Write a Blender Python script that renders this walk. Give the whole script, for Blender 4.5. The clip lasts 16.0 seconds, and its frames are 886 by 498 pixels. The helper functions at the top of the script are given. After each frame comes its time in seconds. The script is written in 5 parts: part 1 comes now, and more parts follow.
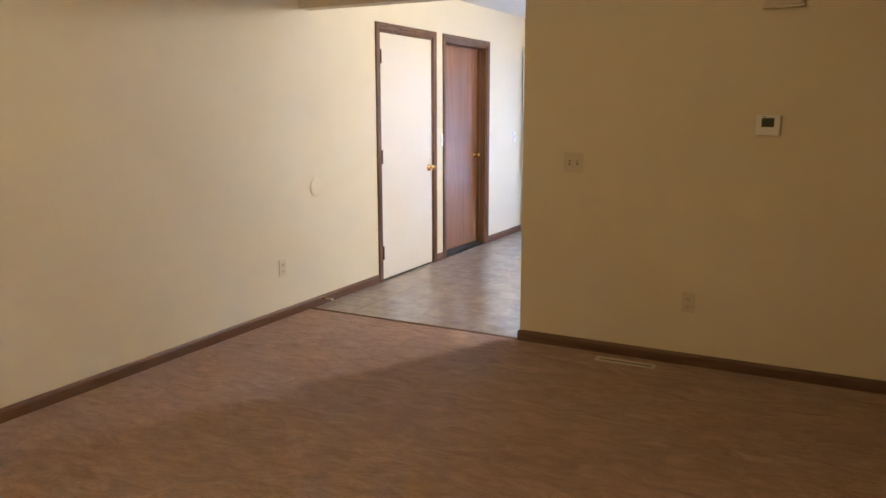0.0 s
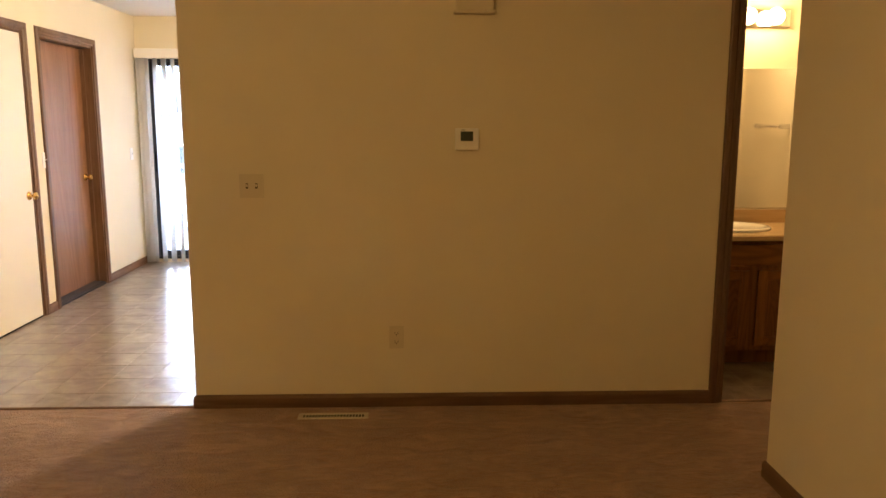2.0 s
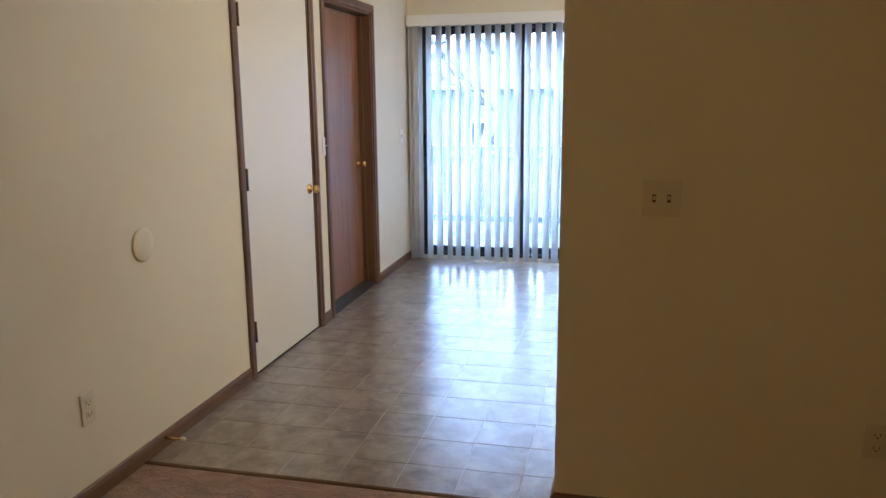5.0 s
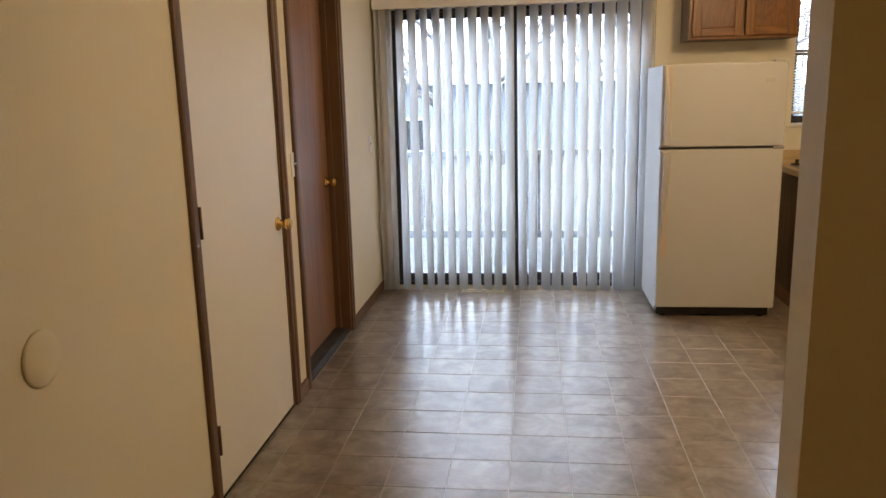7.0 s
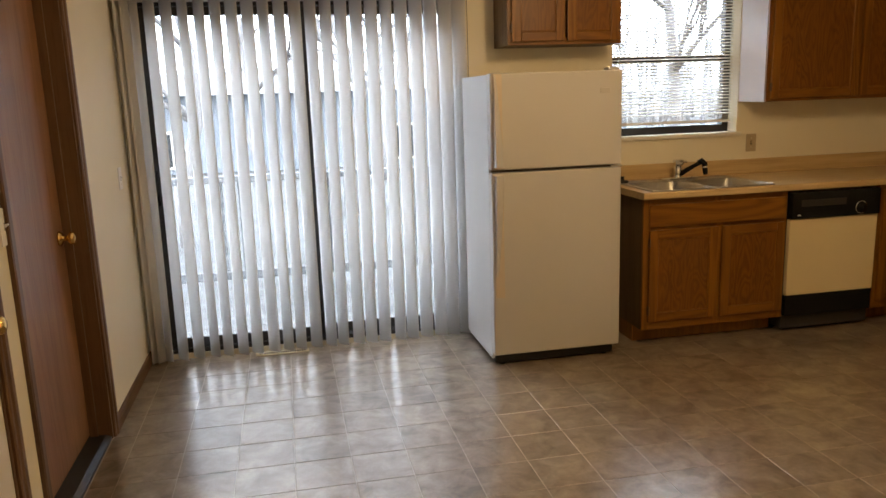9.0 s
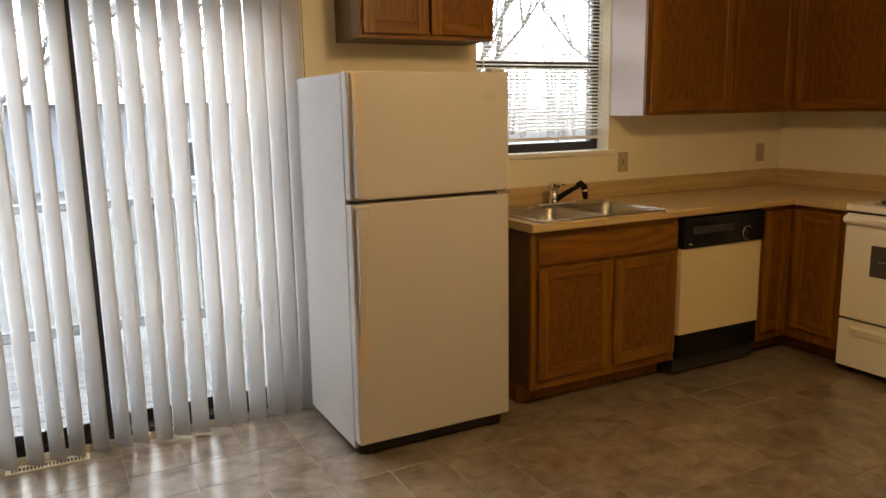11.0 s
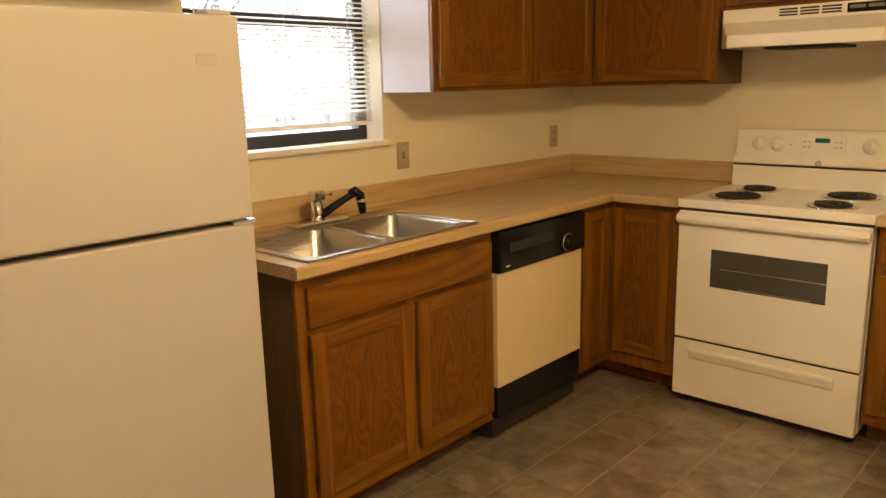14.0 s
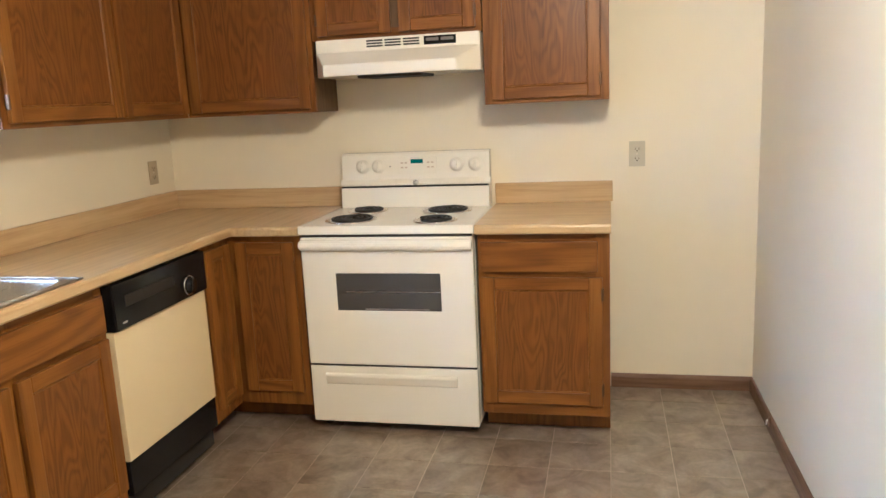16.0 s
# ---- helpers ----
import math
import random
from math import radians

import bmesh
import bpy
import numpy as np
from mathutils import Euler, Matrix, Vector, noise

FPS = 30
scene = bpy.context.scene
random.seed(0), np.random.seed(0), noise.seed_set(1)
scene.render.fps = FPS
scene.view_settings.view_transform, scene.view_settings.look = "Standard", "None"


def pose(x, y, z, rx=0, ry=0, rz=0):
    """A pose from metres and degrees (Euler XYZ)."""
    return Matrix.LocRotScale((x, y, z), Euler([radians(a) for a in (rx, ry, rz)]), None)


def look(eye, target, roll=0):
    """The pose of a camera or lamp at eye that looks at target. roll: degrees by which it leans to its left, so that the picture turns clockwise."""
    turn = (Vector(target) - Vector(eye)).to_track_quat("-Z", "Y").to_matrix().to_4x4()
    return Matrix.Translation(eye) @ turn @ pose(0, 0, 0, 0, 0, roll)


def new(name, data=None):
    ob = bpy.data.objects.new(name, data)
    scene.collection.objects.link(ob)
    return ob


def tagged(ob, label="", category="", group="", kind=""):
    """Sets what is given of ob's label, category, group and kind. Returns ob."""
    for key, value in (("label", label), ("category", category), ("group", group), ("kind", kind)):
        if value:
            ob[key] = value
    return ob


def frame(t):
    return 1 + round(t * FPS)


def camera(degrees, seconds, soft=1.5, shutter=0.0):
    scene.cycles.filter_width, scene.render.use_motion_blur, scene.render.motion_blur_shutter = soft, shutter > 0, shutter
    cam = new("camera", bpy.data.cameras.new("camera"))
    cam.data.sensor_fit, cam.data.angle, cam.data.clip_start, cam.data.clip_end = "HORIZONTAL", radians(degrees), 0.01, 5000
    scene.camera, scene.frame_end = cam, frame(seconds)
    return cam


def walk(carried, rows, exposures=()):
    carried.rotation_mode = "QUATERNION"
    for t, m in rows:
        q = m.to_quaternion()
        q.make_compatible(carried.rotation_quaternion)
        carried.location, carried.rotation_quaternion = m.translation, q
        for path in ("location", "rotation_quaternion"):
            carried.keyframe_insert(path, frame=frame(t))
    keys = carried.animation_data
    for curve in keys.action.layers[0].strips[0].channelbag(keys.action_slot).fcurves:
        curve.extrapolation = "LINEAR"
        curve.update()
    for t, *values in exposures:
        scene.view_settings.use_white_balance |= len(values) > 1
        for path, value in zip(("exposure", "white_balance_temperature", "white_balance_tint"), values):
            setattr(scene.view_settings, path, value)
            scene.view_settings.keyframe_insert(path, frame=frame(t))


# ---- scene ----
cam = camera(60.4, 16.0)
PATH = [
    (0, (0.057, 0.429, 1.435), (-0.861, 2.168, 1.071), -0.1),
    (0.5, (-0.105, 0.528, 1.441), (-0.729, 2.396, 1.09), 0.1),
    (1, (-0.213, 0.657, 1.433), (-0.567, 2.596, 1.092), 0.1),
    (1.5, (-0.35, 0.823, 1.429), (-0.504, 2.79, 1.101), 0.2),
    (2, (-0.557, 1.031, 1.428), (-0.488, 3.002, 1.098), 0.1),
    (2.5, (-0.712, 1.19, 1.423), (-0.451, 3.142, 1.075), -0.1),
    (3, (-0.817, 1.386, 1.419), (-0.494, 3.329, 1.072), 0.3),
    (3.5, (-0.941, 1.555, 1.433), (-0.827, 3.519, 1.075), 1.1),
    (4, (-1.135, 1.775, 1.424), (-1.326, 3.731, 1.051), 0.3),
    (4.5, (-1.311, 1.973, 1.435), (-1.693, 3.897, 1.046), -0.3),
    (4.7, (-1.377, 2.075, 1.441), (-1.823, 3.985, 1.049), -0.5),
    (6.8, (-2.124, 3.196, 1.446), (-2.431, 5.131, 1.045), -1.0),
    (7, (-2.182, 3.296, 1.461), (-2.418, 5.241, 1.057), -1.4),
    (7.5, (-2.336, 3.566, 1.463), (-2.377, 5.525, 1.062), -2.4),
    (8, (-2.414, 3.868, 1.483), (-2.326, 5.827, 1.087), -2.0),
    (8.2, (-2.402, 3.926, 1.5), (-2.268, 5.882, 1.103), -2.1),
    (10.3, (-2.571, 5.035, 1.477), (-1.824, 6.848, 1.082), -1.2),
    (10.5, (-2.534, 5.118, 1.473), (-1.762, 6.92, 1.078), -1.3),
    (11, (-2.457, 5.367, 1.45), (-1.545, 7.109, 1.083), -1.0),
    (11.5, (-2.319, 5.604, 1.451), (-1.32, 7.303, 1.116), -0.9),
    (12, (-2.187, 5.825, 1.441), (-1.111, 7.478, 1.11), -1.1),
    (12.5, (-2.091, 6.061, 1.441), (-0.944, 7.663, 1.096), -1.4),
    (13, (-1.965, 6.241, 1.426), (-0.732, 7.772, 1.057), -1.6),
    (13.5, (-1.872, 6.385, 1.424), (-0.559, 7.84, 1.025), -1.8),
    (14, (-1.779, 6.478, 1.421), (-0.337, 7.796, 0.994), -1.4),
    (14.5, (-1.725, 6.568, 1.432), (-0.083, 7.629, 1.01), -1.9),
    (15, (-1.704, 6.622, 1.42), (0.088, 7.417, 1.021), -2.3),
    (15.5, (-1.688, 6.634, 1.414), (0.184, 7.222, 1.026), -2.5),
    (16, (-1.714, 6.612, 1.417), (0.203, 7.036, 1.031), -2.7),
]
EXPOSURES = [(0, 2.15, 4350, 9), (0.6, 2.35, 4400, 9), (1.2, 2.25, 4750, 9), (2.5, 2.15, 5900, 11), (3.5, 2.0, 5000, 8), (4.7, 1.35, 4400, 5), (7, 0.6, 5900, 8), (8.2, 0.5, 6300, 8),
    (10.3, 0.3, 7100, 9), (12, 0.42, 7300, 9), (13, 0.72, 7400, 9), (13.8, 1.08, 7200, 9), (14.6, 1.62, 5600, 8), (15.3, 1.9, 4800, 7), (16, 1.95, 4500, 7)]
walk(cam, [(t, look(eye, target, roll)) for t, eye, target, roll in PATH], EXPOSURES)

# ---- plan, in metres ----
WEST, EAST, NORTH, SOUTH = -3.32, 1.905, 8.84, -2.2   # inner faces of the outer walls
PART, PART_T = 4.73, 0.12                            # partition between living room and kitchen
PART_END = -1.668
LIV_E, HALL_S, HALL_E = 0.86, 3.89, 3.2              # living room's east wall, hall
NOOK_X, NOOK_Y = -0.24, 5.95                        # corner of the bathroom block in the kitchen
BATH_N, BATH_E = 5.83, 1.9
CEIL, HEAD = 2.44, 2.10

# ---- world and large lights ----
world = bpy.data.worlds.new("overcast_sky")
scene.world = world
world.use_nodes = True
wn, wl = world.node_tree.nodes, world.node_tree.links
wn.clear()
w_out = wn.new("ShaderNodeOutputWorld")
w_bg = wn.new("ShaderNodeBackground")
w_sky = wn.new("ShaderNodeTexSky")
w_sky.sky_type = "NISHITA"
w_sky.sun_disc = False
w_sky.sun_elevation, w_sky.sun_rotation = radians(32), radians(-20)
w_sky.air_density, w_sky.dust_density, w_sky.ozone_density = 1.0, 6.0, 2.0
w_mix = wn.new("ShaderNodeMix")
w_mix.data_type = "RGBA"
w_mix.inputs[0].default_value = 0.75
w_mix.inputs[7].default_value = (80.0, 92.0, 110.0, 1)
wl.new(w_sky.outputs[0], w_mix.inputs[6])
wl.new(w_mix.outputs[2], w_bg.inputs[0])
w_bg.inputs[1].default_value = 0.115
wl.new(w_bg.outputs[0], w_out.inputs[0])

sun_data = bpy.data.lights.new("sun", "SUN")
sun_data.energy, sun_data.angle, sun_data.color = 0.9, radians(25), (1.0, 0.97, 0.92)
sun = new("sun", sun_data)
sun.matrix_world = look((-4, 30, 20), (-2.3, 8.8, 1.0))


def bulb(name, x, y, z, watts, radius, colour):
    data = bpy.data.lights.new(name, "POINT")
    data.energy, data.shadow_soft_size, data.color = watts, radius, colour
    ob = new(name, data)
    ob.location = (x, y, z)
    return ob


WARM = (1.0, 0.6, 0.23)
bulb("living_bulb", -1.4, 1.5, 2.26, 6.4, 0.07, (1.0, 0.53, 0.10))
bulb("kitchen_bulb", -0.8, 6.5, 2.26, 36, 0.13, (1.0, 0.69, 0.37))
for bx_ in (1.28, 1.45, 1.62):
    bulb("vanity_bulb", bx_, 5.73, 2.06, 0.7, 0.045, WARM)

# ---- materials ----


class Mat:
    """A principled material with a few helpers to wire its textures."""

    def __init__(self, name, colour, rough=0.5, metal=0.0, spec=0.5):
        self.m = bpy.data.materials.new(name)
        self.m.use_nodes = True
        self.nodes, self.links = self.m.node_tree.nodes, self.m.node_tree.links
        self.p = self.nodes["Principled BSDF"]
        self.p.inputs["Base Color"].default_value = (*colour, 1)
        self.p.inputs["Roughness"].default_value = rough
        self.p.inputs["Metallic"].default_value = metal
        self.p.inputs["Specular IOR Level"].default_value = spec
        self.coords = None

    def co(self, scale=(1, 1, 1), shuffle=False):
        if self.coords is None:
            self.coords = self.nodes.new("ShaderNodeTexCoord")
        mp = self.nodes.new("ShaderNodeMapping")
        mp.inputs["Scale"].default_value = scale
        self.links.new(self.coords.outputs["Object"], mp.inputs["Vector"])
        if shuffle:
            info = self.nodes.new("ShaderNodeObjectInfo")
            mul = self.nodes.new("ShaderNodeVectorMath")
            mul.operation = "SCALE"
            mul.inputs[0].default_value = (3.1, 2.3, 29.0)
            self.links.new(info.outputs["Random"], mul.inputs["Scale"])
            self.links.new(mul.outputs[0], mp.inputs["Location"])
        return mp.outputs[0]

    def noise(self, vec, scale, detail=4, rough=0.55, distort=0.0):
        n = self.nodes.new("ShaderNodeTexNoise")
        n.inputs["Scale"].default_value = scale
        n.inputs["Detail"].default_value = detail
        n.inputs["Roughness"].default_value = rough
        n.inputs["Distortion"].default_value = distort
        self.links.new(vec, n.inputs["Vector"])
        return n.outputs["Fac"]

    def ramp(self, fac, *stops):
        r = self.nodes.new("ShaderNodeValToRGB")
        el = r.color_ramp.elements
        while len(el) < len(stops):
            el.new(0.5)
        for e, (pos, col) in zip(el, stops):
            e.position, e.color = pos, (*col, 1) if len(col) == 3 else col
        self.links.new(fac, r.inputs["Fac"])
        return r.outputs["Color"]

    def mix(self, a, b, fac=0.5, mode="MULTIPLY"):
        x = self.nodes.new("ShaderNodeMix")
        x.data_type, x.blend_type = "RGBA", mode
        if isinstance(fac, (int, float)):
            x.inputs[0].default_value = fac
        else:
            self.links.new(fac, x.inputs[0])
        self.links.new(a, x.inputs[6])
        self.links.new(b, x.inputs[7])
        return x.outputs[2]

    def colour(self, out):
        self.links.new(out, self.p.inputs["Base Color"])
        return self

    def rough(self, fac, lo, hi):
        r = self.nodes.new("ShaderNodeMapRange")
        r.inputs["To Min"].default_value, r.inputs["To Max"].default_value = lo, hi
        self.links.new(fac, r.inputs["Value"])
        self.links.new(r.outputs[0], self.p.inputs["Roughness"])
        return self

    def bump(self, fac, strength, dist=0.002):
        b = self.nodes.new("ShaderNodeBump")
        b.inputs["Strength"].default_value, b.inputs["Distance"].default_value = strength, dist
        self.links.new(fac, b.inputs["Height"])
        self.links.new(b.outputs[0], self.p.inputs["Normal"])
        return self


def paint(name, a, b, rough, bump=0.25, scale=220):
    m = Mat(name, a, rough)
    v = m.co()
    big = m.noise(v, 1.3, 3)
    m.colour(m.ramp(big, (0.3, a), (0.7, b)))
    m.bump(m.noise(v, scale, 3), bump, 0.0012)
    m.rough(m.noise(v, 6, 3), rough - 0.06, rough + 0.06)
    return m.m


def wood(name, dark, mid, light, along, rough=0.36, size=1.0, spec=0.5, flame=0.9):
    """Stained oak: long pores and flame figure stretched along one axis."""
    m = Mat(name, mid, rough, 0, spec)
    s = [9.0, 9.0, 9.0]
    s[along] = flame
    v = m.co([q / size for q in s], True)
    fine = [170.0, 170.0, 170.0]
    fine[along] = 5.0
    pores = m.noise(m.co(fine, True), 1.0, 3, 0.6)
    # growth rings cut on the flat: contour lines of a long, slow swell
    swell = m.noise(v, 0.42, 2, 0.45, 0.4)
    lines = m.nodes.new("ShaderNodeMath")
    lines.operation = "MULTIPLY"
    lines.inputs[1].default_value = 90.0
    m.links.new(swell, lines.inputs[0])
    wave = m.nodes.new("ShaderNodeMath")
    wave.operation = "SINE"
    m.links.new(lines.outputs[0], wave.inputs[0])
    lift = m.nodes.new("ShaderNodeMapRange")
    lift.inputs["From Min"].default_value = -1.0
    m.links.new(wave.outputs[0], lift.inputs["Value"])
    figure = m.ramp(lift.outputs[0], (0.05, dark), (0.45, mid), (1.0, light))
    plain = m.ramp(m.noise(v, 1.1, 3), (0.0, mid), (1.0, mid))
    figure = m.mix(figure, plain, m.ramp(m.noise(v, 0.28, 2), (0.40, (0.0, 0.0, 0.0)), (0.66, (0.6, 0.6, 0.6))), "MIX")
    broad = m.ramp(m.noise(v, 0.6, 4), (0.3, (0.86, 0.86, 0.86)), (0.7, (1.04, 1.04, 1.04)))
    poro = m.ramp(pores, (0.34, (0.7, 0.66, 0.62)), (0.5, (1, 1, 1)))
    m.colour(m.mix(m.mix(figure, broad, 1.0), poro, 0.7))
    m.bump(pores, 0.25, 0.0008)
    m.rough(pores, rough + 0.1, rough - 0.05)
    return m.m


WALL = paint("cream_wall_paint", (0.76, 0.69, 0.52), (0.8, 0.73, 0.56), 0.62)
CEILING = paint("white_ceiling_paint", (0.80, 0.79, 0.75), (0.83, 0.82, 0.78), 0.8, 0.7, 90)
DOOR_PAINT = paint("cream_door_paint", (0.78, 0.73, 0.62), (0.80, 0.75, 0.64), 0.38, 0.08)
TRIM = wood("brown_trim_wood", (0.128, 0.068, 0.033), (0.155, 0.084, 0.042), (0.176, 0.098, 0.051), 2, 0.45)
TRIM_H = wood("brown_baseboard_wood", (0.138, 0.072, 0.034), (0.162, 0.087, 0.042), (0.182, 0.101, 0.051), 1, 0.45)
TRIM_X = wood("brown_baseboard_wood_across", (0.138, 0.072, 0.034), (0.162, 0.087, 0.042), (0.182, 0.101, 0.051), 0, 0.45)
SLAB = wood("brown_door_veneer", (0.245, 0.115, 0.05), (0.27, 0.13, 0.058), (0.295, 0.146, 0.068), 2, 0.4, 2.0)
OAK = wood("oak_upright", (0.1723, 0.06309, 0.005247), (0.2228, 0.08565, 0.007432), (0.2501, 0.1013, 0.01006), 2, 0.36, 1.0, 0.35)
OAK_PANEL = wood("oak_flame_panel", (0.1392, 0.04698, 0.004304), (0.1789, 0.064, 0.005823), (0.205, 0.07614, 0.007344), 2, 0.36, 0.42, 0.35, 2.0)
OAK_X = wood("oak_lengthwise", (0.1562, 0.0553, 0.004591), (0.2067, 0.07791, 0.006775), (0.234, 0.09347, 0.009178), 0, 0.36, 1.0, 0.35)
OAK_Y = wood("oak_crosswise", (0.1562, 0.0553, 0.004591), (0.2067, 0.07791, 0.006775), (0.234, 0.09347, 0.009178), 1, 0.36, 1.0, 0.35)
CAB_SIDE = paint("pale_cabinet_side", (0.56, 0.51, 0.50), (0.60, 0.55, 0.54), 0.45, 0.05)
CARCASS = wood("dark_carcass_veneer", (0.125, 0.073, 0.030), (0.145, 0.086, 0.036), (0.16, 0.096, 0.042), 2, 0.5, 2.0, 0.3)


def make_laminate(name, stretch):
    m = Mat(name, (0.55, 0.37, 0.19), 0.3)
    streak = m.noise(m.co(stretch), 1.6, 5, 0.6, 0.3)
    m.colour(m.ramp(streak, (0.3, (0.42, 0.28, 0.13)), (0.5, (0.53, 0.375, 0.18)), (0.72, (0.60, 0.435, 0.225))))
    m.rough(m.noise(m.co(), 9, 3), 0.24, 0.38)
    m.bump(m.noise(m.co(), 300, 2), 0.05, 0.0005)
    return m.m


LAMINATE = make_laminate("wood_grain_laminate", (1.2, 26, 26))
LAMINATE_Y = make_laminate("wood_grain_laminate_across", (26, 1.2, 26))


def make_vinyl():
    m = Mat("mottled_vinyl_tile", (0.2, 0.16, 0.13), 0.3, 0, 1.0)
    v = m.co((1, 1, 1), True)
    clouds = m.noise(v, 8.0, 5, 0.6, 0.6)
    tone = m.ramp(clouds, (0.32, (0.118, 0.087, 0.060)), (0.5, (0.225, 0.178, 0.132)), (0.68, (0.325, 0.268, 0.205)))
    tone = m.mix(tone, m.ramp(m.noise(v, 34.0, 5, 0.7, 0.8), (0.3, (0.78, 0.76, 0.73)), (0.6, (1.06, 1.06, 1.05))), 0.8)
    info = m.nodes.new("ShaderNodeObjectInfo")
    each = m.ramp(info.outputs["Random"], (0.0, (0.93, 0.925, 0.92)), (1.0, (1.05, 1.045, 1.04)))
    m.colour(m.mix(tone, each, 1.0))
    m.p.inputs["Roughness"].default_value = 0.29
    m.p.inputs["Coat Weight"].default_value = 0.35
    m.p.inputs["Coat Roughness"].default_value = 0.2
    m.bump(m.noise(m.co(), 14, 3), 0.05, 0.002)
    return m.m


VINYL = make_vinyl()
GROUT = paint("vinyl_joint", (0.40, 0.34, 0.265), (0.44, 0.375, 0.295), 0.32)


def make_carpet():
    m = Mat("tan_cut_pile_carpet", (0.3, 0.2, 0.14), 0.95, 0, 0.1)
    v = m.co()
    pile = m.noise(v, 260, 3, 0.7)
    lay = m.noise(m.co((1, 2.4, 1)), 5.5, 6, 0.66, 1.3)
    base = m.ramp(lay, (0.3, (0.33, 0.185, 0.105)), (0.52, (0.49, 0.295, 0.18)), (0.72, (0.69, 0.45, 0.30)))
    fleck = m.ramp(pile, (0.3, (0.66, 0.64, 0.62)), (0.65, (1.12, 1.1, 1.08)))
    speck = m.ramp(m.noise(v, 38, 4, 0.7), (0.3, (0.86, 0.85, 0.84)), (0.7, (1.1, 1.1, 1.1)))
    m.colour(m.mix(m.mix(base, fleck, 0.9), speck, 0.9))
    both = m.nodes.new("ShaderNodeMath")
    both.operation = "ADD"
    tuft = m.noise(v, 70, 4, 0.7, 0.6)
    m.links.new(tuft, both.inputs[0])
    m.links.new(lay, both.inputs[1])
    m.bump(both.outputs[0], 1.0, 0.03)
    m.p.inputs["Sheen Weight"].default_value = 0.45
    return m.m


CARPET = make_carpet()


def enamel(name, colour, rough):
    m = Mat(name, colour, rough)
    v = m.co()
    if name != "almond_enamel":
        m.rough(m.noise(v, 7, 4), rough - 0.04, rough + 0.08)
        m.bump(m.noise(v, 420, 2), 0.06, 0.0004)
    return m.m


FRIDGE_W = enamel("white_textured_enamel", (0.51, 0.485, 0.455), 0.36)
# Tan of the shading beside the fridge grips; also the range's button bars.
GRIP_SHADE_AND_BARS = enamel("tan_grip_shade_and_bars", (0.56, 0.465, 0.36), 0.35)
BISQUE = enamel("bisque_enamel", (0.85, 0.81, 0.70), 0.2)
DW_PANEL = enamel("almond_enamel", (0.74, 0.61, 0.36), 0.26)
BLACK = enamel("black_gloss_plastic", (0.009, 0.009, 0.010), 0.16)
BLACK.node_tree.nodes["Principled BSDF"].inputs["Specular IOR Level"].default_value = 0.22
RUBBER = enamel("dark_rubber", (0.02, 0.018, 0.016), 0.7)
GASKET = enamel("grey_gasket", (0.16, 0.14, 0.12), 0.6)
COIL = enamel("black_iron_coil", (0.018, 0.017, 0.017), 0.5)
IVORY = enamel("ivory_plastic", (0.68, 0.615, 0.46), 0.35)
TAN_P = enamel("tan_plastic", (0.52, 0.48, 0.36), 0.35)
TAN_W = enamel("brown_tan_plastic", (0.44, 0.36, 0.23), 0.4)
IVORY_D = enamel("ivory_plastic_slots", (0.07, 0.055, 0.035), 0.5)
WHITE_P = enamel("white_plastic", (0.86, 0.85, 0.82), 0.35)
OVEN_GLASS = enamel("dark_oven_glass", (0.03, 0.03, 0.03), 0.08)
BADGE = enamel("greyish_badge", (0.47, 0.44, 0.40), 0.4)
OVEN_PANE = enamel("grey_tinted_oven_glass", (0.075, 0.072, 0.068), 0.12)
SCREEN = enamel("grey_screen", (0.06, 0.07, 0.055), 0.15)
PORCELAIN = enamel("white_porcelain", (0.82, 0.79, 0.72), 0.1)
BRONZE = enamel("bronze_aluminium", (0.022, 0.021, 0.022), 0.4)


def metal(name, colour, rough, brushed=None):
    m = Mat(name, colour, rough, 1.0)
    v = m.co(brushed or (40, 40, 40))
    m.rough(m.noise(v, 3, 4), max(0.03, rough - 0.06), rough + 0.1)
    m.bump(m.noise(v, 9, 3), 0.04, 0.0004)
    return m.m


STEEL = metal("brushed_stainless_steel", (0.47, 0.45, 0.42), 0.27, (4, 90, 90))
CHROME = metal("chrome", (0.78, 0.77, 0.75), 0.08)
BRASS = metal("polished_brass", (0.80, 0.55, 0.20), 0.16)
HINGE = metal("dull_bronze_hinge", (0.16, 0.10, 0.06), 0.42)
MIRROR = metal("silvered_mirror", (0.92, 0.92, 0.9), 0.02)


def make_glass():
    m = Mat("window_glass", (1, 1, 1), 0.0)
    m.p.inputs["Transmission Weight"].default_value = 1.0
    m.p.inputs["IOR"].default_value = 1.45
    return m.m


GLASS = make_glass()


def make_vane(name, colour, through_light):
    """Thin vinyl that lets part of the daylight through."""
    m = Mat(name, colour, 0.5)
    tr = m.nodes.new("ShaderNodeBsdfTranslucent")
    tr.inputs["Color"].default_value = (*colour, 1)
    mx = m.nodes.new("ShaderNodeMixShader")
    mx.inputs[0].default_value = through_light
    m.bump(m.noise(m.co((260, 260, 3)), 1, 2), 0.12, 0.0006)
    m.links.new(m.p.outputs[0], mx.inputs[1])
    m.links.new(tr.outputs[0], mx.inputs[2])
    m.links.new(mx.outputs[0], m.nodes["Material Output"].inputs["Surface"])
    return m.m


VANE = make_vane("white_vinyl_vane", (0.80, 0.795, 0.79), 0.5)
SLAT = make_vane("ivory_mini_blind", (0.84, 0.82, 0.77), 0.15)


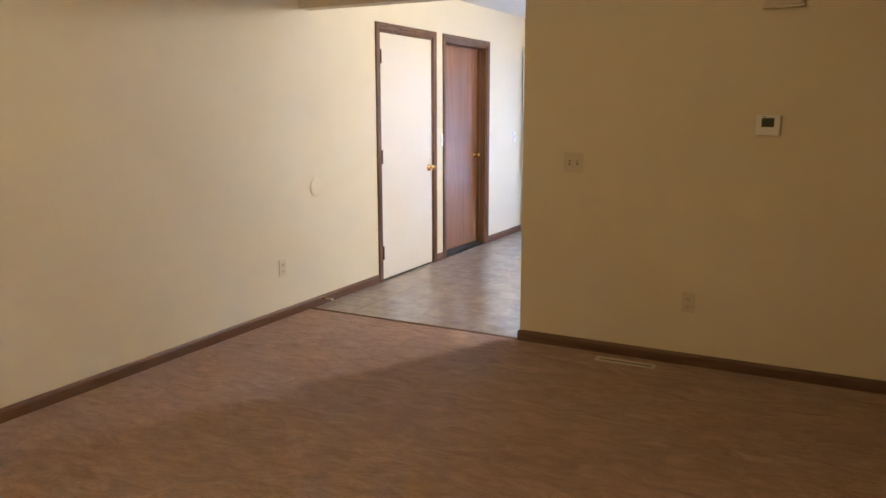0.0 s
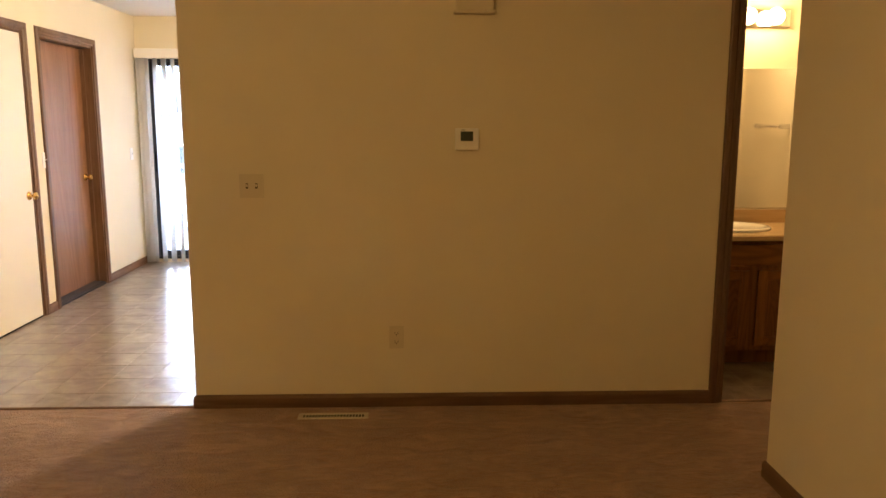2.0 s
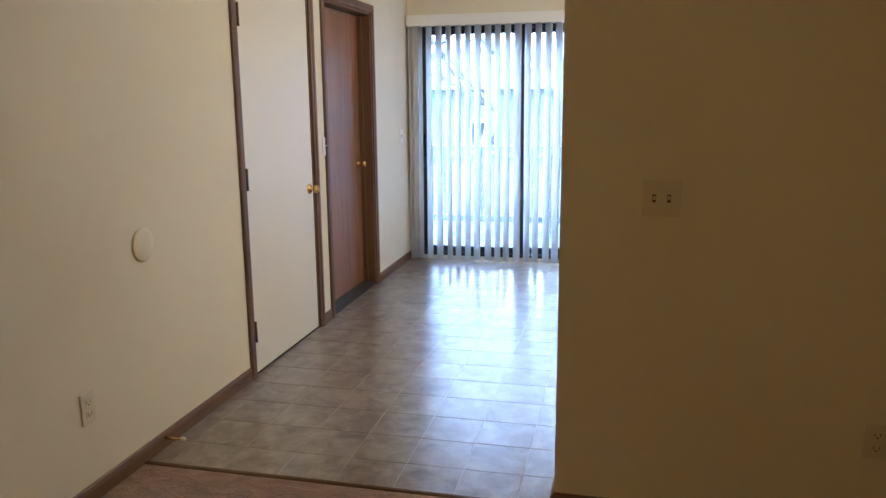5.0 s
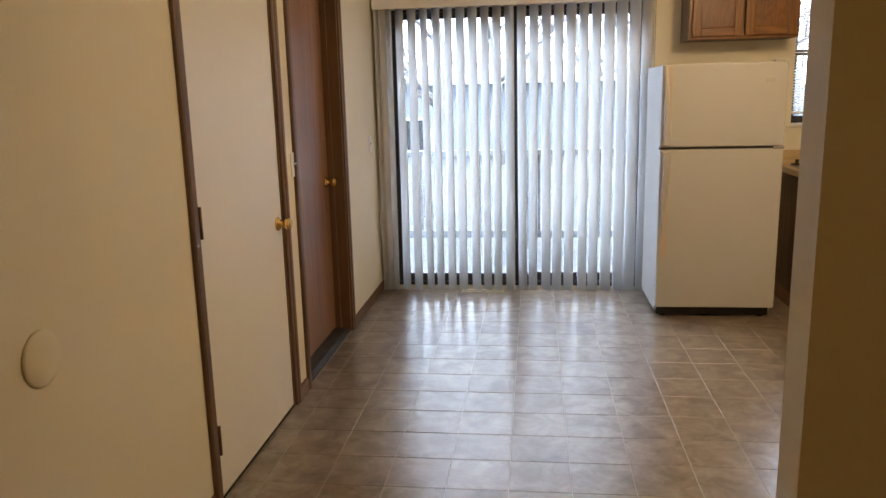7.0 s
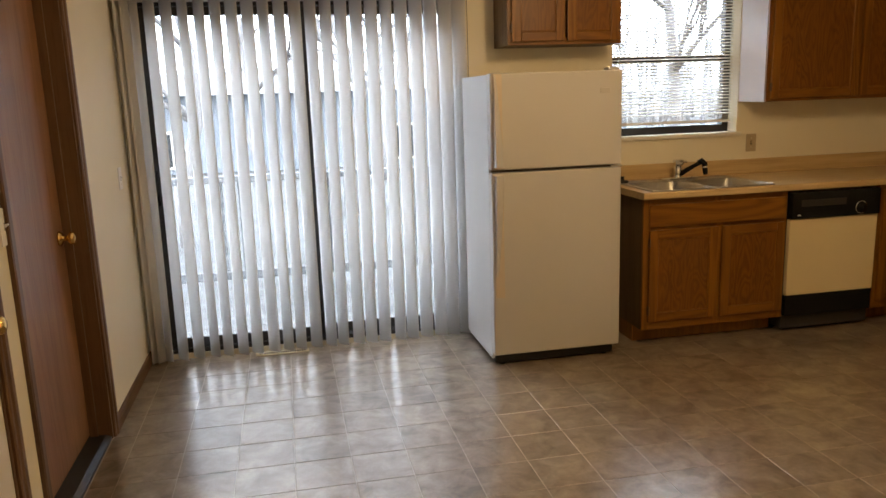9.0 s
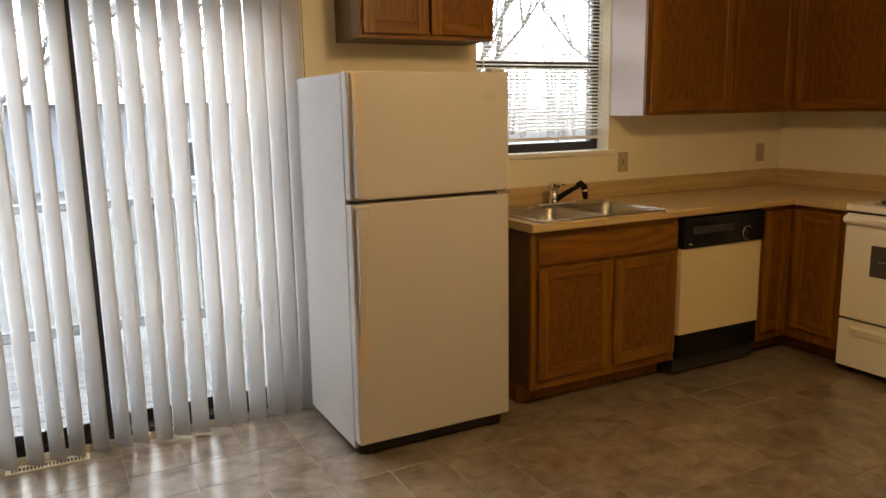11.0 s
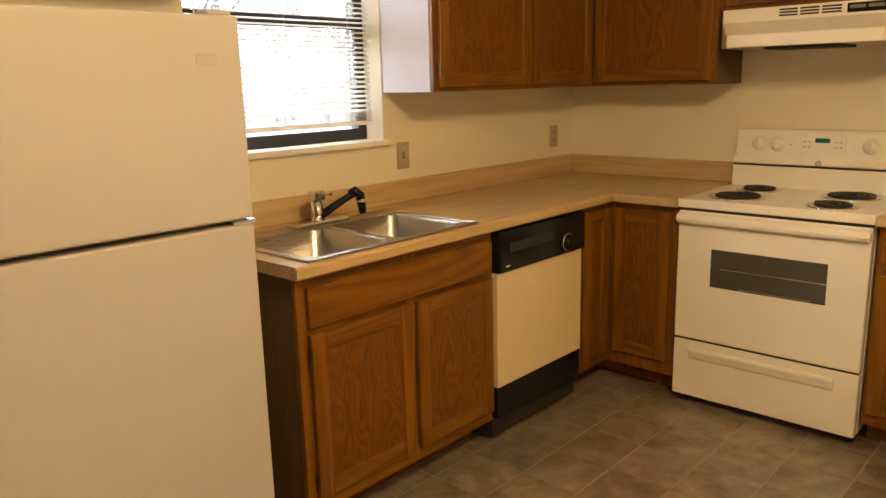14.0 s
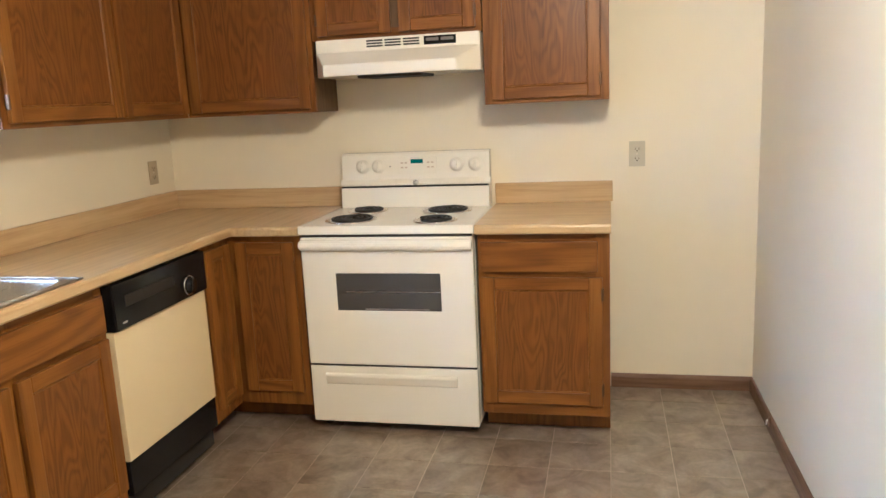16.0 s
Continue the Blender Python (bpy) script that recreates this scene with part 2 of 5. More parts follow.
def glow(name, colour, strength):
    m = Mat(name, (0.9, 0.88, 0.82), 0.3)
    m.p.inputs["Emission Color"].default_value = (*colour, 1)
    m.p.inputs["Emission Strength"].default_value = strength
    return m.m


LIT_GLASS = glow("lit_frosted_glass", WARM, 5.0)
CLOCK_LCD = enamel("teal_clock_display", (0.01, 0.16, 0.17), 0.15)


def make_snow():
    m = Mat("thin_snow_and_grass", (0.7, 0.72, 0.75), 0.9)
    v = m.co()
    m.colour(m.ramp(m.noise(v, 0.8, 6, 0.7), (0.36, (0.035, 0.033, 0.027)), (0.7, (0.08, 0.083, 0.088))))
    m.bump(m.noise(v, 6, 5), 0.5, 0.05)
    return m.m


SNOW = make_snow()
# Paler than the near bark: distance haze is put into this colour.
FAR_BARK = paint("far_bark_haze_tint", (0.30, 0.295, 0.30), (0.36, 0.355, 0.36), 0.9)
BARK = paint("grey_bark", (0.17, 0.155, 0.145), (0.23, 0.21, 0.20), 0.9, 0.8, 60)
DECK = wood("weathered_deck_wood", (0.06, 0.059, 0.058), (0.085, 0.083, 0.081), (0.11, 0.108, 0.106), 0, 0.8)
RAIL = wood("dark_rail_wood", (0.10, 0.10, 0.105), (0.15, 0.15, 0.155), (0.19, 0.19, 0.195), 0, 0.8)
SIDING = paint("grey_siding", (0.17, 0.18, 0.195), (0.19, 0.20, 0.215), 0.8)

# ---- building helpers ----
WORLD_OF = {}


def N(u, v, z):
    """Along the north wall: u to the east, v out from the wall into the room."""
    return Vector((u, NORTH - v, z))


def E(u, v, z):
    """Along the east wall: u to the south (u = -y), v out from the wall into the room."""
    return Vector((EAST - v, -u, z))


def W(u, v, z):
    """Along the west wall: u to the north, v out from the wall into the room."""
    return Vector((WEST + v, u, z))


def P(u, v, z):
    """Along the partition's south face: u to the east, v out into the living room."""
    return Vector((u, PART - v, z))


def A(u, v, z):
    """World axes as they are."""
    return Vector((u, v, z))


def box(bm, axes, u0, u1, v0, v1, z0, z1, bevel=0.0, seg=1):
    """Add a box, bevelled if asked, to bm."""
    vs = [bm.verts.new(axes(u, v, z)) for u in (u0, u1) for v in (v0, v1) for z in (z0, z1)]
    fs = [bm.faces.new([vs[i] for i in q]) for q in ((0, 1, 3, 2), (4, 6, 7, 5), (0, 4, 5, 1), (2, 3, 7, 6), (0, 2, 6, 4), (1, 5, 7, 3))]
    bmesh.ops.recalc_face_normals(bm, faces=fs)
    if bevel:
        es = list({e for f in fs for e in f.edges})
        bmesh.ops.bevel(bm, geom=es, offset=bevel, segments=seg, profile=0.7, affect="EDGES")
    return bm


def boxes(axes, *rows, bevel=0.0, seg=1):
    bm = bmesh.new()
    for r in rows:
        box(bm, axes, *r, bevel=bevel, seg=seg)
    return bm


def prism(axes, profile, u0, u1, bm=None):
    """A profile of (v, z) points drawn out along u."""
    bm = bm or bmesh.new()
    a = [bm.verts.new(axes(u0, v, z)) for v, z in profile]
    b = [bm.verts.new(axes(u1, v, z)) for v, z in profile]
    n = len(profile)
    fs = [bm.faces.new(a), bm.faces.new(b[::-1])]
    fs += [bm.faces.new((a[i], b[i], b[(i + 1) % n], a[(i + 1) % n])) for i in range(n)]
    bmesh.ops.recalc_face_normals(bm, faces=fs)
    return bm


def lathe(profile, centre, axis=(0, 0, 1), seg=24, bm=None):
    """Turn (radius, along) points round an axis through centre."""
    bm = bm or bmesh.new()
    q = Vector((0, 0, 1)).rotation_difference(Vector(axis))
    c = Vector(centre)
    rings = []
    for r, h in profile:
        if r < 1e-6:
            rings.append([bm.verts.new(c + q @ Vector((0, 0, h)))])
        else:
            rings.append([bm.verts.new(c + q @ Vector((r * math.cos(a), r * math.sin(a), h))) for a in (2 * math.pi * k / seg for k in range(seg))])
    fs = []
    for p, o in zip(rings, rings[1:]):
        for k in range(seg):
            j = (k + 1) % seg
            f = [p[k % len(p)], p[j % len(p)], o[j % len(o)], o[k % len(o)]]
            f = list(dict.fromkeys(f))
            if len(f) > 2:
                fs.append(bm.faces.new(f))
    bmesh.ops.recalc_face_normals(bm, faces=fs)
    for f in fs:
        f.smooth = True
    return bm


def tube(points, radius, seg=10, bm=None, taper=None):
    """A round bar along points."""
    bm = bm or bmesh.new()
    pts = [Vector(p) for p in points]
    rings = []
    up = Vector((0.13, 0.37, 0.92))
    for i, p in enumerate(pts):
        d = (pts[min(i + 1, len(pts) - 1)] - pts[max(i - 1, 0)]).normalized()
        s = d.cross(up)
        s = s.normalized() if s.length > 1e-4 else d.orthogonal().normalized()
        t = s.cross(d)
        r = radius if taper is None else taper[i]
        rings.append([bm.verts.new(p + (s * math.cos(a) + t * math.sin(a)) * r) for a in (2 * math.pi * k / seg for k in range(seg))])
    for p, o in zip(rings, rings[1:]):
        for k in range(seg):
            f = bm.faces.new((o[k], o[(k + 1) % seg], p[(k + 1) % seg], p[k]))
            f.smooth = True
    bm.faces.new(rings[0])
    bm.faces.new(rings[-1][::-1])
    return bm


def settle(name, bm, material, parent=None):
    me = bpy.data.meshes.new(name)
    cs = [v.co for v in bm.verts]
    lo = Vector([min(c[i] for c in cs) for i in range(3)])
    hi = Vector([max(c[i] for c in cs) for i in range(3)])
    mid = (lo + hi) / 2
    bmesh.ops.translate(bm, verts=list(bm.verts), vec=-mid)
    bm.to_mesh(me)
    bm.free()
    me.materials.append(material)
    ob = new(name, me)
    at = Matrix.Translation(mid)
    ob.matrix_basis = at
    WORLD_OF[ob] = at
    if parent is not None:
        ob.parent = parent
        ob.matrix_parent_inverse = WORLD_OF[parent].inverted()
    return ob


def part(name, bm, material, parent, label=""):
    ob = settle(name, bm, material, parent)
    return tagged(ob, label)


def solid(name, bm, material, label="", category="", group="", kind=""):
    """A top-level thing that is one mesh."""
    return tagged(settle(name, bm, material), label, category, group, kind)


def thing(name, at, label, category, group="", kind=""):
    """A top-level thing of several parts: an empty at its base."""
    ob = new(name)
    ob.empty_display_size = 0.1
    ob.matrix_basis = Matrix.Translation(at)
    WORLD_OF[ob] = Matrix.Translation(at)
    return tagged(ob, label, category, group, kind)


def structure(name, bm, material, label, category):
    return solid(name, bm, material, label, category, "", "structure")


# ---- walls, floors, ceiling ----
# door openings in the west wall: (south jamb, north jamb, head)
D1 = (5.735, 6.63, 2.052)
D2 = (6.88, 7.800, 2.052)
SLIDE = (-3.235, -1.405, 0.03, 2.045)   # sliding door opening: west, east, sill, head
WIN = (-0.425, 0.45, 1.19, 2.13)        # kitchen window opening
WT = 0.16
BDOOR = (0.998, 1.71, 2.05)             # bathroom door opening

structure("wall_west", boxes(A, (WEST - WT, WEST, SOUTH - 0.1, D1[0], 0, CEIL), (WEST - WT, WEST, D1[1], D2[0], 0, CEIL),
    (WEST - WT, WEST, D2[1], NORTH + WT, 0, CEIL), (WEST - WT, WEST, D1[0], D1[1], D1[2], CEIL), (WEST - WT, WEST, D2[0], D2[1], D2[2], CEIL)),
    WALL, "cream painted plaster wall with two doors", "wall")
structure("wall_north", boxes(A, (WEST, SLIDE[0], NORTH, NORTH + WT, 0, CEIL), (SLIDE[0], SLIDE[1], NORTH, NORTH + WT, SLIDE[3], CEIL),
    (SLIDE[0], SLIDE[1], NORTH, NORTH + WT, -0.1, SLIDE[2]), (SLIDE[1], WIN[0], NORTH, NORTH + WT, 0, CEIL), (WIN[0], WIN[1], NORTH, NORTH + WT, 0, WIN[2]),
    (WIN[0], WIN[1], NORTH, NORTH + WT, WIN[3], CEIL), (WIN[1], EAST + 0.12, NORTH, NORTH + WT, 0, CEIL)),
    WALL, "cream painted wall with sliding door and window", "wall")
structure("wall_east", boxes(A, (EAST, EAST + 0.12, NOOK_Y - 0.12, NORTH, 0, CEIL)), WALL, "cream painted wall behind the stove", "wall")
structure("wall_partition", boxes(A, (PART_END, BDOOR[0], PART, PART + PART_T, 0, CEIL), (BDOOR[0], BDOOR[1], PART, PART + PART_T, BDOOR[2], CEIL),
    (BDOOR[1], HALL_E, PART, PART + PART_T, 0, CEIL), (WEST, PART_END, PART, PART + PART_T, HEAD, CEIL)),
    WALL, "cream painted partition wall with a header over the opening", "wall")
for wname, span, words in (("wall_kitchen_south", (NOOK_X, EAST, NOOK_Y - 0.12, NOOK_Y), "cream painted wall at the kitchen's south end"),
        ("wall_nook_east", (NOOK_X, NOOK_X + 0.12, PART + PART_T, NOOK_Y - 0.12), "cream painted return wall beside the nook"),
        ("wall_bathroom_east", (BATH_E, BATH_E + 0.12, PART + PART_T, NOOK_Y - 0.12), "cream painted bathroom side wall"),
        ("wall_living_east", (LIV_E, LIV_E + 0.12, SOUTH, HALL_S), "cream painted living room wall with an outer corner"),
        ("wall_hall_south", (LIV_E + 0.12, HALL_E, HALL_S - 0.12, HALL_S), "cream painted hall wall"),
        ("wall_hall_end", (HALL_E, HALL_E + 0.12, HALL_S - 0.12, PART + PART_T), "cream painted hall end wall")):
    structure(wname, boxes(A, (*span, 0, CEIL)), WALL, words, "wall")
structure("wall_south", boxes(A, (WEST, LIV_E + 0.12, SOUTH - 0.12, SOUTH, 0, CEIL)), WALL, "plain cream painted end wall", "wall")
structure("ceiling", boxes(A, (WEST - WT, HALL_E + 0.12, SOUTH - 0.12, NORTH + WT, CEIL, CEIL + 0.1)), CEILING, "white textured ceiling", "ceiling")
structure("carpet", boxes(A, (WEST, HALL_E, SOUTH, PART + 0.015, -0.06, 0.0)), CARPET, "tan cut-pile carpet with trodden patches", "carpet")
floor = structure("floor", boxes(A, (WEST - WT, EAST + 0.1, PART + 0.015, NORTH + WT, -0.08, -0.0015)), GROUT, "mottled brown vinyl tile floor", "floor")

# ---- trim ----
BASE_PROFILE = [(0, 0), (0.013, 0), (0.013, 0.05), (0.009, 0.062), (0.004, 0.068), (0, 0.068)]


def baseboard(axes, u0, u1):
    d = axes(1, 0, 0) - axes(0, 0, 0)
    return structure("baseboard", prism(axes, BASE_PROFILE, u0, u1), TRIM_X if abs(d.x) > 0.5 else TRIM_H, "narrow brown stained wooden baseboard", "baseboard")


baseboard(W, SOUTH, D1[0] - 0.062)
baseboard(W, D1[1] + 0.062, D2[0] - 0.062)
baseboard(W, D2[1] + 0.062, NORTH - 0.03)
baseboard(P, PART_END, BDOOR[0] - 0.058)
baseboard(lambda u, v, z: Vector((PART_END - v, u, z)), PART - 0.012, PART + PART_T)
baseboard(lambda u, v, z: Vector((LIV_E - v, u, z)), SOUTH, HALL_S + 0.012)
baseboard(lambda u, v, z: Vector((u, HALL_S + v, z)), LIV_E, HALL_E)
baseboard(lambda u, v, z: Vector((EAST - v, u, z)), NOOK_Y, 6.600)
baseboard(lambda u, v, z: Vector((u, NOOK_Y + v, z)), NOOK_X, EAST)
baseboard(lambda u, v, z: Vector((NOOK_X - v, u, z)), PART + PART_T, NOOK_Y + 0.012)
baseboard(lambda u, v, z: Vector((u, PART + PART_T + v, z)), PART_END, NOOK_X)
baseboard(N, WEST, SLIDE[0] - 0.01)

structure("transition_strip", prism(lambda u, v, z: Vector((u, PART + v, z)), [(0.0, -0.002), (0.028, -0.002), (0.026, 0.004), (0.014, 0.008), (0.003, 0.005)], WEST, PART_END),
    HINGE, "thin dark metal strip between carpet and vinyl", "threshold")
structure("bathroom_threshold", prism(lambda u, v, z: Vector((u, PART + v, z)), [(0.0, -0.002), (0.03, -0.002), (0.027, 0.005), (0.014, 0.009), (0.003, 0.006)], *BDOOR[:2]),
    HINGE, "thin dark strip under the bathroom doorway", "threshold")

CASE = [(0, 0.0), (0.008, 0.0), (0.012, 0.006), (0.012, 0.02), (0.017, 0.028), (0.017, 0.05), (0.013, 0.057), (0, 0.057)]


def casing(parent, axes, u0, u1, head, mat=TRIM):
    """Moulded casing round an opening: two legs and a head, each a mesh."""
    for sgn, edge in ((-1, u0), (1, u1)):
        bm = bmesh.new()
        a = [bm.verts.new(axes(edge + sgn * w, v, 0.0)) for v, w in CASE]
        b = [bm.verts.new(axes(edge + sgn * w, v, head + w)) for v, w in CASE]
        n = len(CASE)
        bm.faces.new(a), bm.faces.new(b[::-1])
        for i in range(n):
            bm.faces.new((a[i], b[i], b[(i + 1) % n], a[(i + 1) % n]))
        bmesh.ops.recalc_face_normals(bm, faces=list(bm.faces))
        part("casing", bm, mat, parent)
    bm = bmesh.new()
    a = [bm.verts.new(axes(u0 - w, v, head + w)) for v, w in CASE]
    b = [bm.verts.new(axes(u1 + w, v, head + w)) for v, w in CASE]
    n = len(CASE)
    bm.faces.new(a), bm.faces.new(b[::-1])
    for i in range(n):
        bm.faces.new((a[i], b[i], b[(i + 1) % n], a[(i + 1) % n]))
    bmesh.ops.recalc_face_normals(bm, faces=list(bm.faces))
    part("casing", bm, mat, parent)


def jamb(parent, axes, u0, u1, head, depth, mat=TRIM, stop=0.05):
    bm = boxes(axes, (u0, u0 + 0.016, -depth, 0.0, 0, head - 0.016), (u1 - 0.016, u1, -depth, 0.0, 0, head - 0.016), (u0, u1, -depth, 0.0, head - 0.016, head))
    part("jamb", bm, mat, parent)


def knob(parent, axes, u, v, z, mat):
    """Door knob with its rose."""
    c = axes(u, v, z)
    d = axes(u, v + 1, z) - c
    k = part("doorknob", lathe([(0.0, 0.0), (0.031, 0.0), (0.032, 0.004), (0.026, 0.011), (0.012, 0.014), (0.011, 0.03), (0.018, 0.036), (0.026, 0.044), (0.027, 0.053), (0.021, 0.062), (0.0, 0.066)], c, d),
        mat, parent, "round polished brass doorknob")
    return k


# west wall door 1: painted, flush
door_a = thing("door_1", W(5.79, 0, 0), "closed cream painted flush door with brown casing", "door", "", "structure")
casing(door_a, W, D1[0], D1[1], D1[2])
jamb(door_a, W, D1[0], D1[1], D1[2], WT)
leaf_a = part("door_leaf", boxes(W, (D1[0] + 0.019, D1[1] - 0.019, -0.038, -0.002, 0.012, D1[2] - 0.019), bevel=0.002), DOOR_PAINT, door_a, "smooth cream painted slab")
for hz in (0.238, 1.04, 1.845):
    part("hinge", boxes(W, (D1[0] + 0.004, D1[0] + 0.034, -0.003, 0.002, hz - 0.05, hz + 0.05), bevel=0.001), HINGE, leaf_a, "dull bronze hinge")
    part("hinge_pin", tube([W(D1[0] + 0.017, 0.006, hz - 0.056), W(D1[0] + 0.017, 0.006, hz + 0.056)], 0.0065, 8), HINGE, door_a)
knob(leaf_a, W, D1[1] - 0.08, -0.002, 0.90, BRASS)
part("sweep", boxes(W, (D1[0] + 0.02, D1[1] - 0.02, -0.04, -0.001, 0.001, 0.011)), RUBBER, door_a, "dark sweep strip")

# west wall door 2: veneered, set back in its frame
door_b = thing("door_2", W(6.98, 0, 0), "closed brown veneered door set deep in its frame", "door", "", "structure")
casing(door_b, W, D2[0], D2[1], D2[2])
jamb(door_b, W, D2[0], D2[1], D2[2], WT)
leaf_b = part("door_leaf", boxes(W, (D2[0] + 0.018, D2[1] - 0.018, -0.135, -0.095, 0.03, D2[2] - 0.018), bevel=0.002), SLAB, door_b, "smooth brown wood veneer slab")
knob(leaf_b, W, D2[1] - 0.085, -0.095, 0.95, BRASS)
part("stop", boxes(W, (D2[1] - 0.030, D2[1] - 0.016, -0.094, -0.06, 0.0, D2[2] - 0.03), (D2[0] + 0.016, D2[0] + 0.030, -0.094, -0.06, 0.0, D2[2] - 0.03)), TRIM, door_b)
part("sill", prism(W, [(-0.155, -0.003), (-0.004, -0.003), (-0.004, 0.012), (-0.03, 0.022), (-0.155, 0.026)], D2[0] + 0.017, D2[1] - 0.017), BRONZE, door_b, "dark metal threshold")
# Added unseen board whose dark colour replaces the unlit space behind both doors.
structure("door_backing", boxes(A, (WEST - WT - 0.06, WEST - WT, 5.6, 8.0, 0, 2.2)), RUBBER, "added dark board for the unlit space behind the doors", "wall")

# bathroom doorway casing
door_c = thing("door_3", P(BDOOR[0], 0, 0), "open bathroom doorway with dark brown casing", "doorway", "", "structure")
casing(door_c, P, BDOOR[0], BDOOR[1], BDOOR[2])
part("jamb", boxes(P, (BDOOR[0], BDOOR[0] + 0.018, -PART_T, 0, 0, BDOOR[2] - 0.018), (BDOOR[1] - 0.018, BDOOR[1], -PART_T, 0, 0, BDOOR[2] - 0.018), (BDOOR[0], BDOOR[1], -PART_T, 0, BDOOR[2] - 0.018, BDOOR[2])), TRIM, door_c)

# ---- sliding glass door ----
slider = thing("sliding_glass_door", N(-2.32, -0.08, 0), "bronze aluminium framed sliding glass door", "sliding door", "", "structure")
sx0, sx1, sz0, sz1 = SLIDE
part("outer_frame", boxes(N, (sx0, sx0 + 0.03, -0.15, -0.01, sz0, sz1), (sx1 - 0.03, sx1, -0.15, -0.01, sz0, sz1),
    (sx0 + 0.03, sx1 - 0.03, -0.15, -0.01, sz1 - 0.03, sz1), (sx0 + 0.03, sx1 - 0.03, -0.15, -0.01, sz0, sz0 + 0.025), bevel=0.002), BRONZE, slider)


def glazed_panel(parent, u0, u1, v, z0, z1, stile, low, label):
    f = part("sash", boxes(N, (u0, u0 + stile, v - 0.035, v, z0, z1), (u1 - stile, u1, v - 0.035, v, z0, z1),
        (u0 + stile, u1 - stile, v - 0.035, v, z1 - 0.045, z1), (u0 + stile, u1 - stile, v - 0.035, v, z0, z0 + low), bevel=0.002), BRONZE, parent, label)
    g = part("pane", boxes(N, (u0 + stile - 0.005, u1 - stile + 0.005, v - 0.021, v - 0.015, z0 + low - 0.005, z1 - 0.04)), GLASS, f)
    g.visible_shadow = False


glazed_panel(slider, sx0 + 0.032, -2.29, -0.03, sz0 + 0.027, sz1 - 0.032, 0.05, 0.06, "sliding sash")
glazed_panel(slider, -2.35, sx1 - 0.032, -0.075, sz0 + 0.027, sz1 - 0.032, 0.05, 0.06, "fixed sash")
part("pull", boxes(N, (sx0 + 0.045, sx0 + 0.062, -0.03, 0.004, 0.92, 1.12), bevel=0.004), BLACK, slider, "black pull handle")

# vertical blinds before it
blinds = thing("vertical_blinds", N(-2.34, 0.07, 0), "white vinyl vertical blinds hanging half open", "blinds")
part("valance", boxes(N, (-3.305, -1.365, 0.004, 0.012, 2.035, 2.125), (-3.305, -1.365, 0.012, 0.085, 2.118, 2.125), (-3.305, -1.365, 0.085, 0.093, 2.035, 2.125),
    (-3.305, -3.297, 0.012, 0.085, 2.035, 2.118), bevel=0.001), WHITE_P, blinds, "white valance")
part("head_rail", boxes(N, (-3.29, -1.375, 0.03, 0.068, 2.06, 2.098), bevel=0.003), WHITE_P, blinds)


def vane(u, turn, lean):
    """One curved vane hung from the rail: a thin bowed strip."""
    bm = bmesh.new()
    width, thick, bow = 0.089, 0.0012, 0.006
    rows = []
    for z in (0.012, 0.7, 1.4, 2.06):
        loop = []
        for side in (0, 1):
            for k in (range(7) if side == 0 else range(6, -1, -1)):
                s = -0.5 + k / 6
                a, b = s * width, bow * (1 - 4 * s * s) + (thick if side else 0)
                c, d = math.cos(turn), math.sin(turn)
                loop.append(bm.verts.new(N(u + a * c - b * d + lean * (2.06 - z), 0.049 + a * d + b * c + 0.004 * math.sin(z * 2 + u * 9), z)))
        rows.append(loop)
    for p, o in zip(rows, rows[1:]):
        for k in range(14):
            f = bm.faces.new((p[k], p[(k + 1) % 14], o[(k + 1) % 14], o[k]))
            f.smooth = True
    bm.faces.new(rows[0]), bm.faces.new(rows[-1][::-1])
    bmesh.ops.recalc_face_normals(bm, faces=list(bm.faces))
    return bm


rng = random.Random(4)
for k in range(22):
    u = -3.205 + k * 0.0855
    part("vane", vane(u, radians(43 + rng.uniform(-5, 5) - 9 * (k > 17)), rng.uniform(-0.004, 0.004)), VANE, blinds)
for u, turn in ((-3.272, -58), (-3.235, -50)):
    part("vane", vane(u, radians(turn), 0.0), VANE, blinds)
part("cord", tube([N(-1.372, 0.05, 2.07), N(-1.37, 0.055, 1.7), N(-1.366, 0.06, 1.22), N(-1.362, 0.06, 1.2), N(-1.36, 0.055, 1.7), N(-1.36, 0.05, 2.07)], 0.0018, 6), GASKET, blinds, "grey pull cord")

# ---- kitchen window ----
window = thing("window_1", N(0.0, -0.1, WIN[2]), "black framed double-hung kitchen window", "window", "", "structure")
wx0, wx1, wz0, wz1 = WIN
part("window_sill", boxes(N, (wx0 - 0.02, wx1 + 0.025, -0.10, 0.022, wz0 - 0.022, wz0 + 0.002), bevel=0.005, seg=2), DOOR_PAINT, window, "cream painted sill")
part("window_frame", boxes(N, (wx0, wx0 + 0.045, -0.155, -0.10, wz0 + 0.002, wz1), (wx1 - 0.045, wx1, -0.155, -0.10, wz0 + 0.002, wz1),
    (wx0 + 0.045, wx1 - 0.045, -0.155, -0.10, wz1 - 0.045, wz1), (wx0 + 0.045, wx1 - 0.045, -0.155, -0.10, wz0 + 0.002, wz0 + 0.05), bevel=0.002), BRONZE, window)
part("meeting_rail", boxes(N, (wx0 + 0.045, wx1 - 0.045, -0.15, -0.105, 1.645, 1.69), bevel=0.002), BRONZE, window)
for z0, z1 in ((wz0 + 0.05, 1.645), (1.69, wz1 - 0.045)):
    g = part("pane", boxes(N, (wx0 + 0.045, wx1 - 0.045, -0.13, -0.125, z0, z1)), GLASS, window)
    g.visible_shadow = False
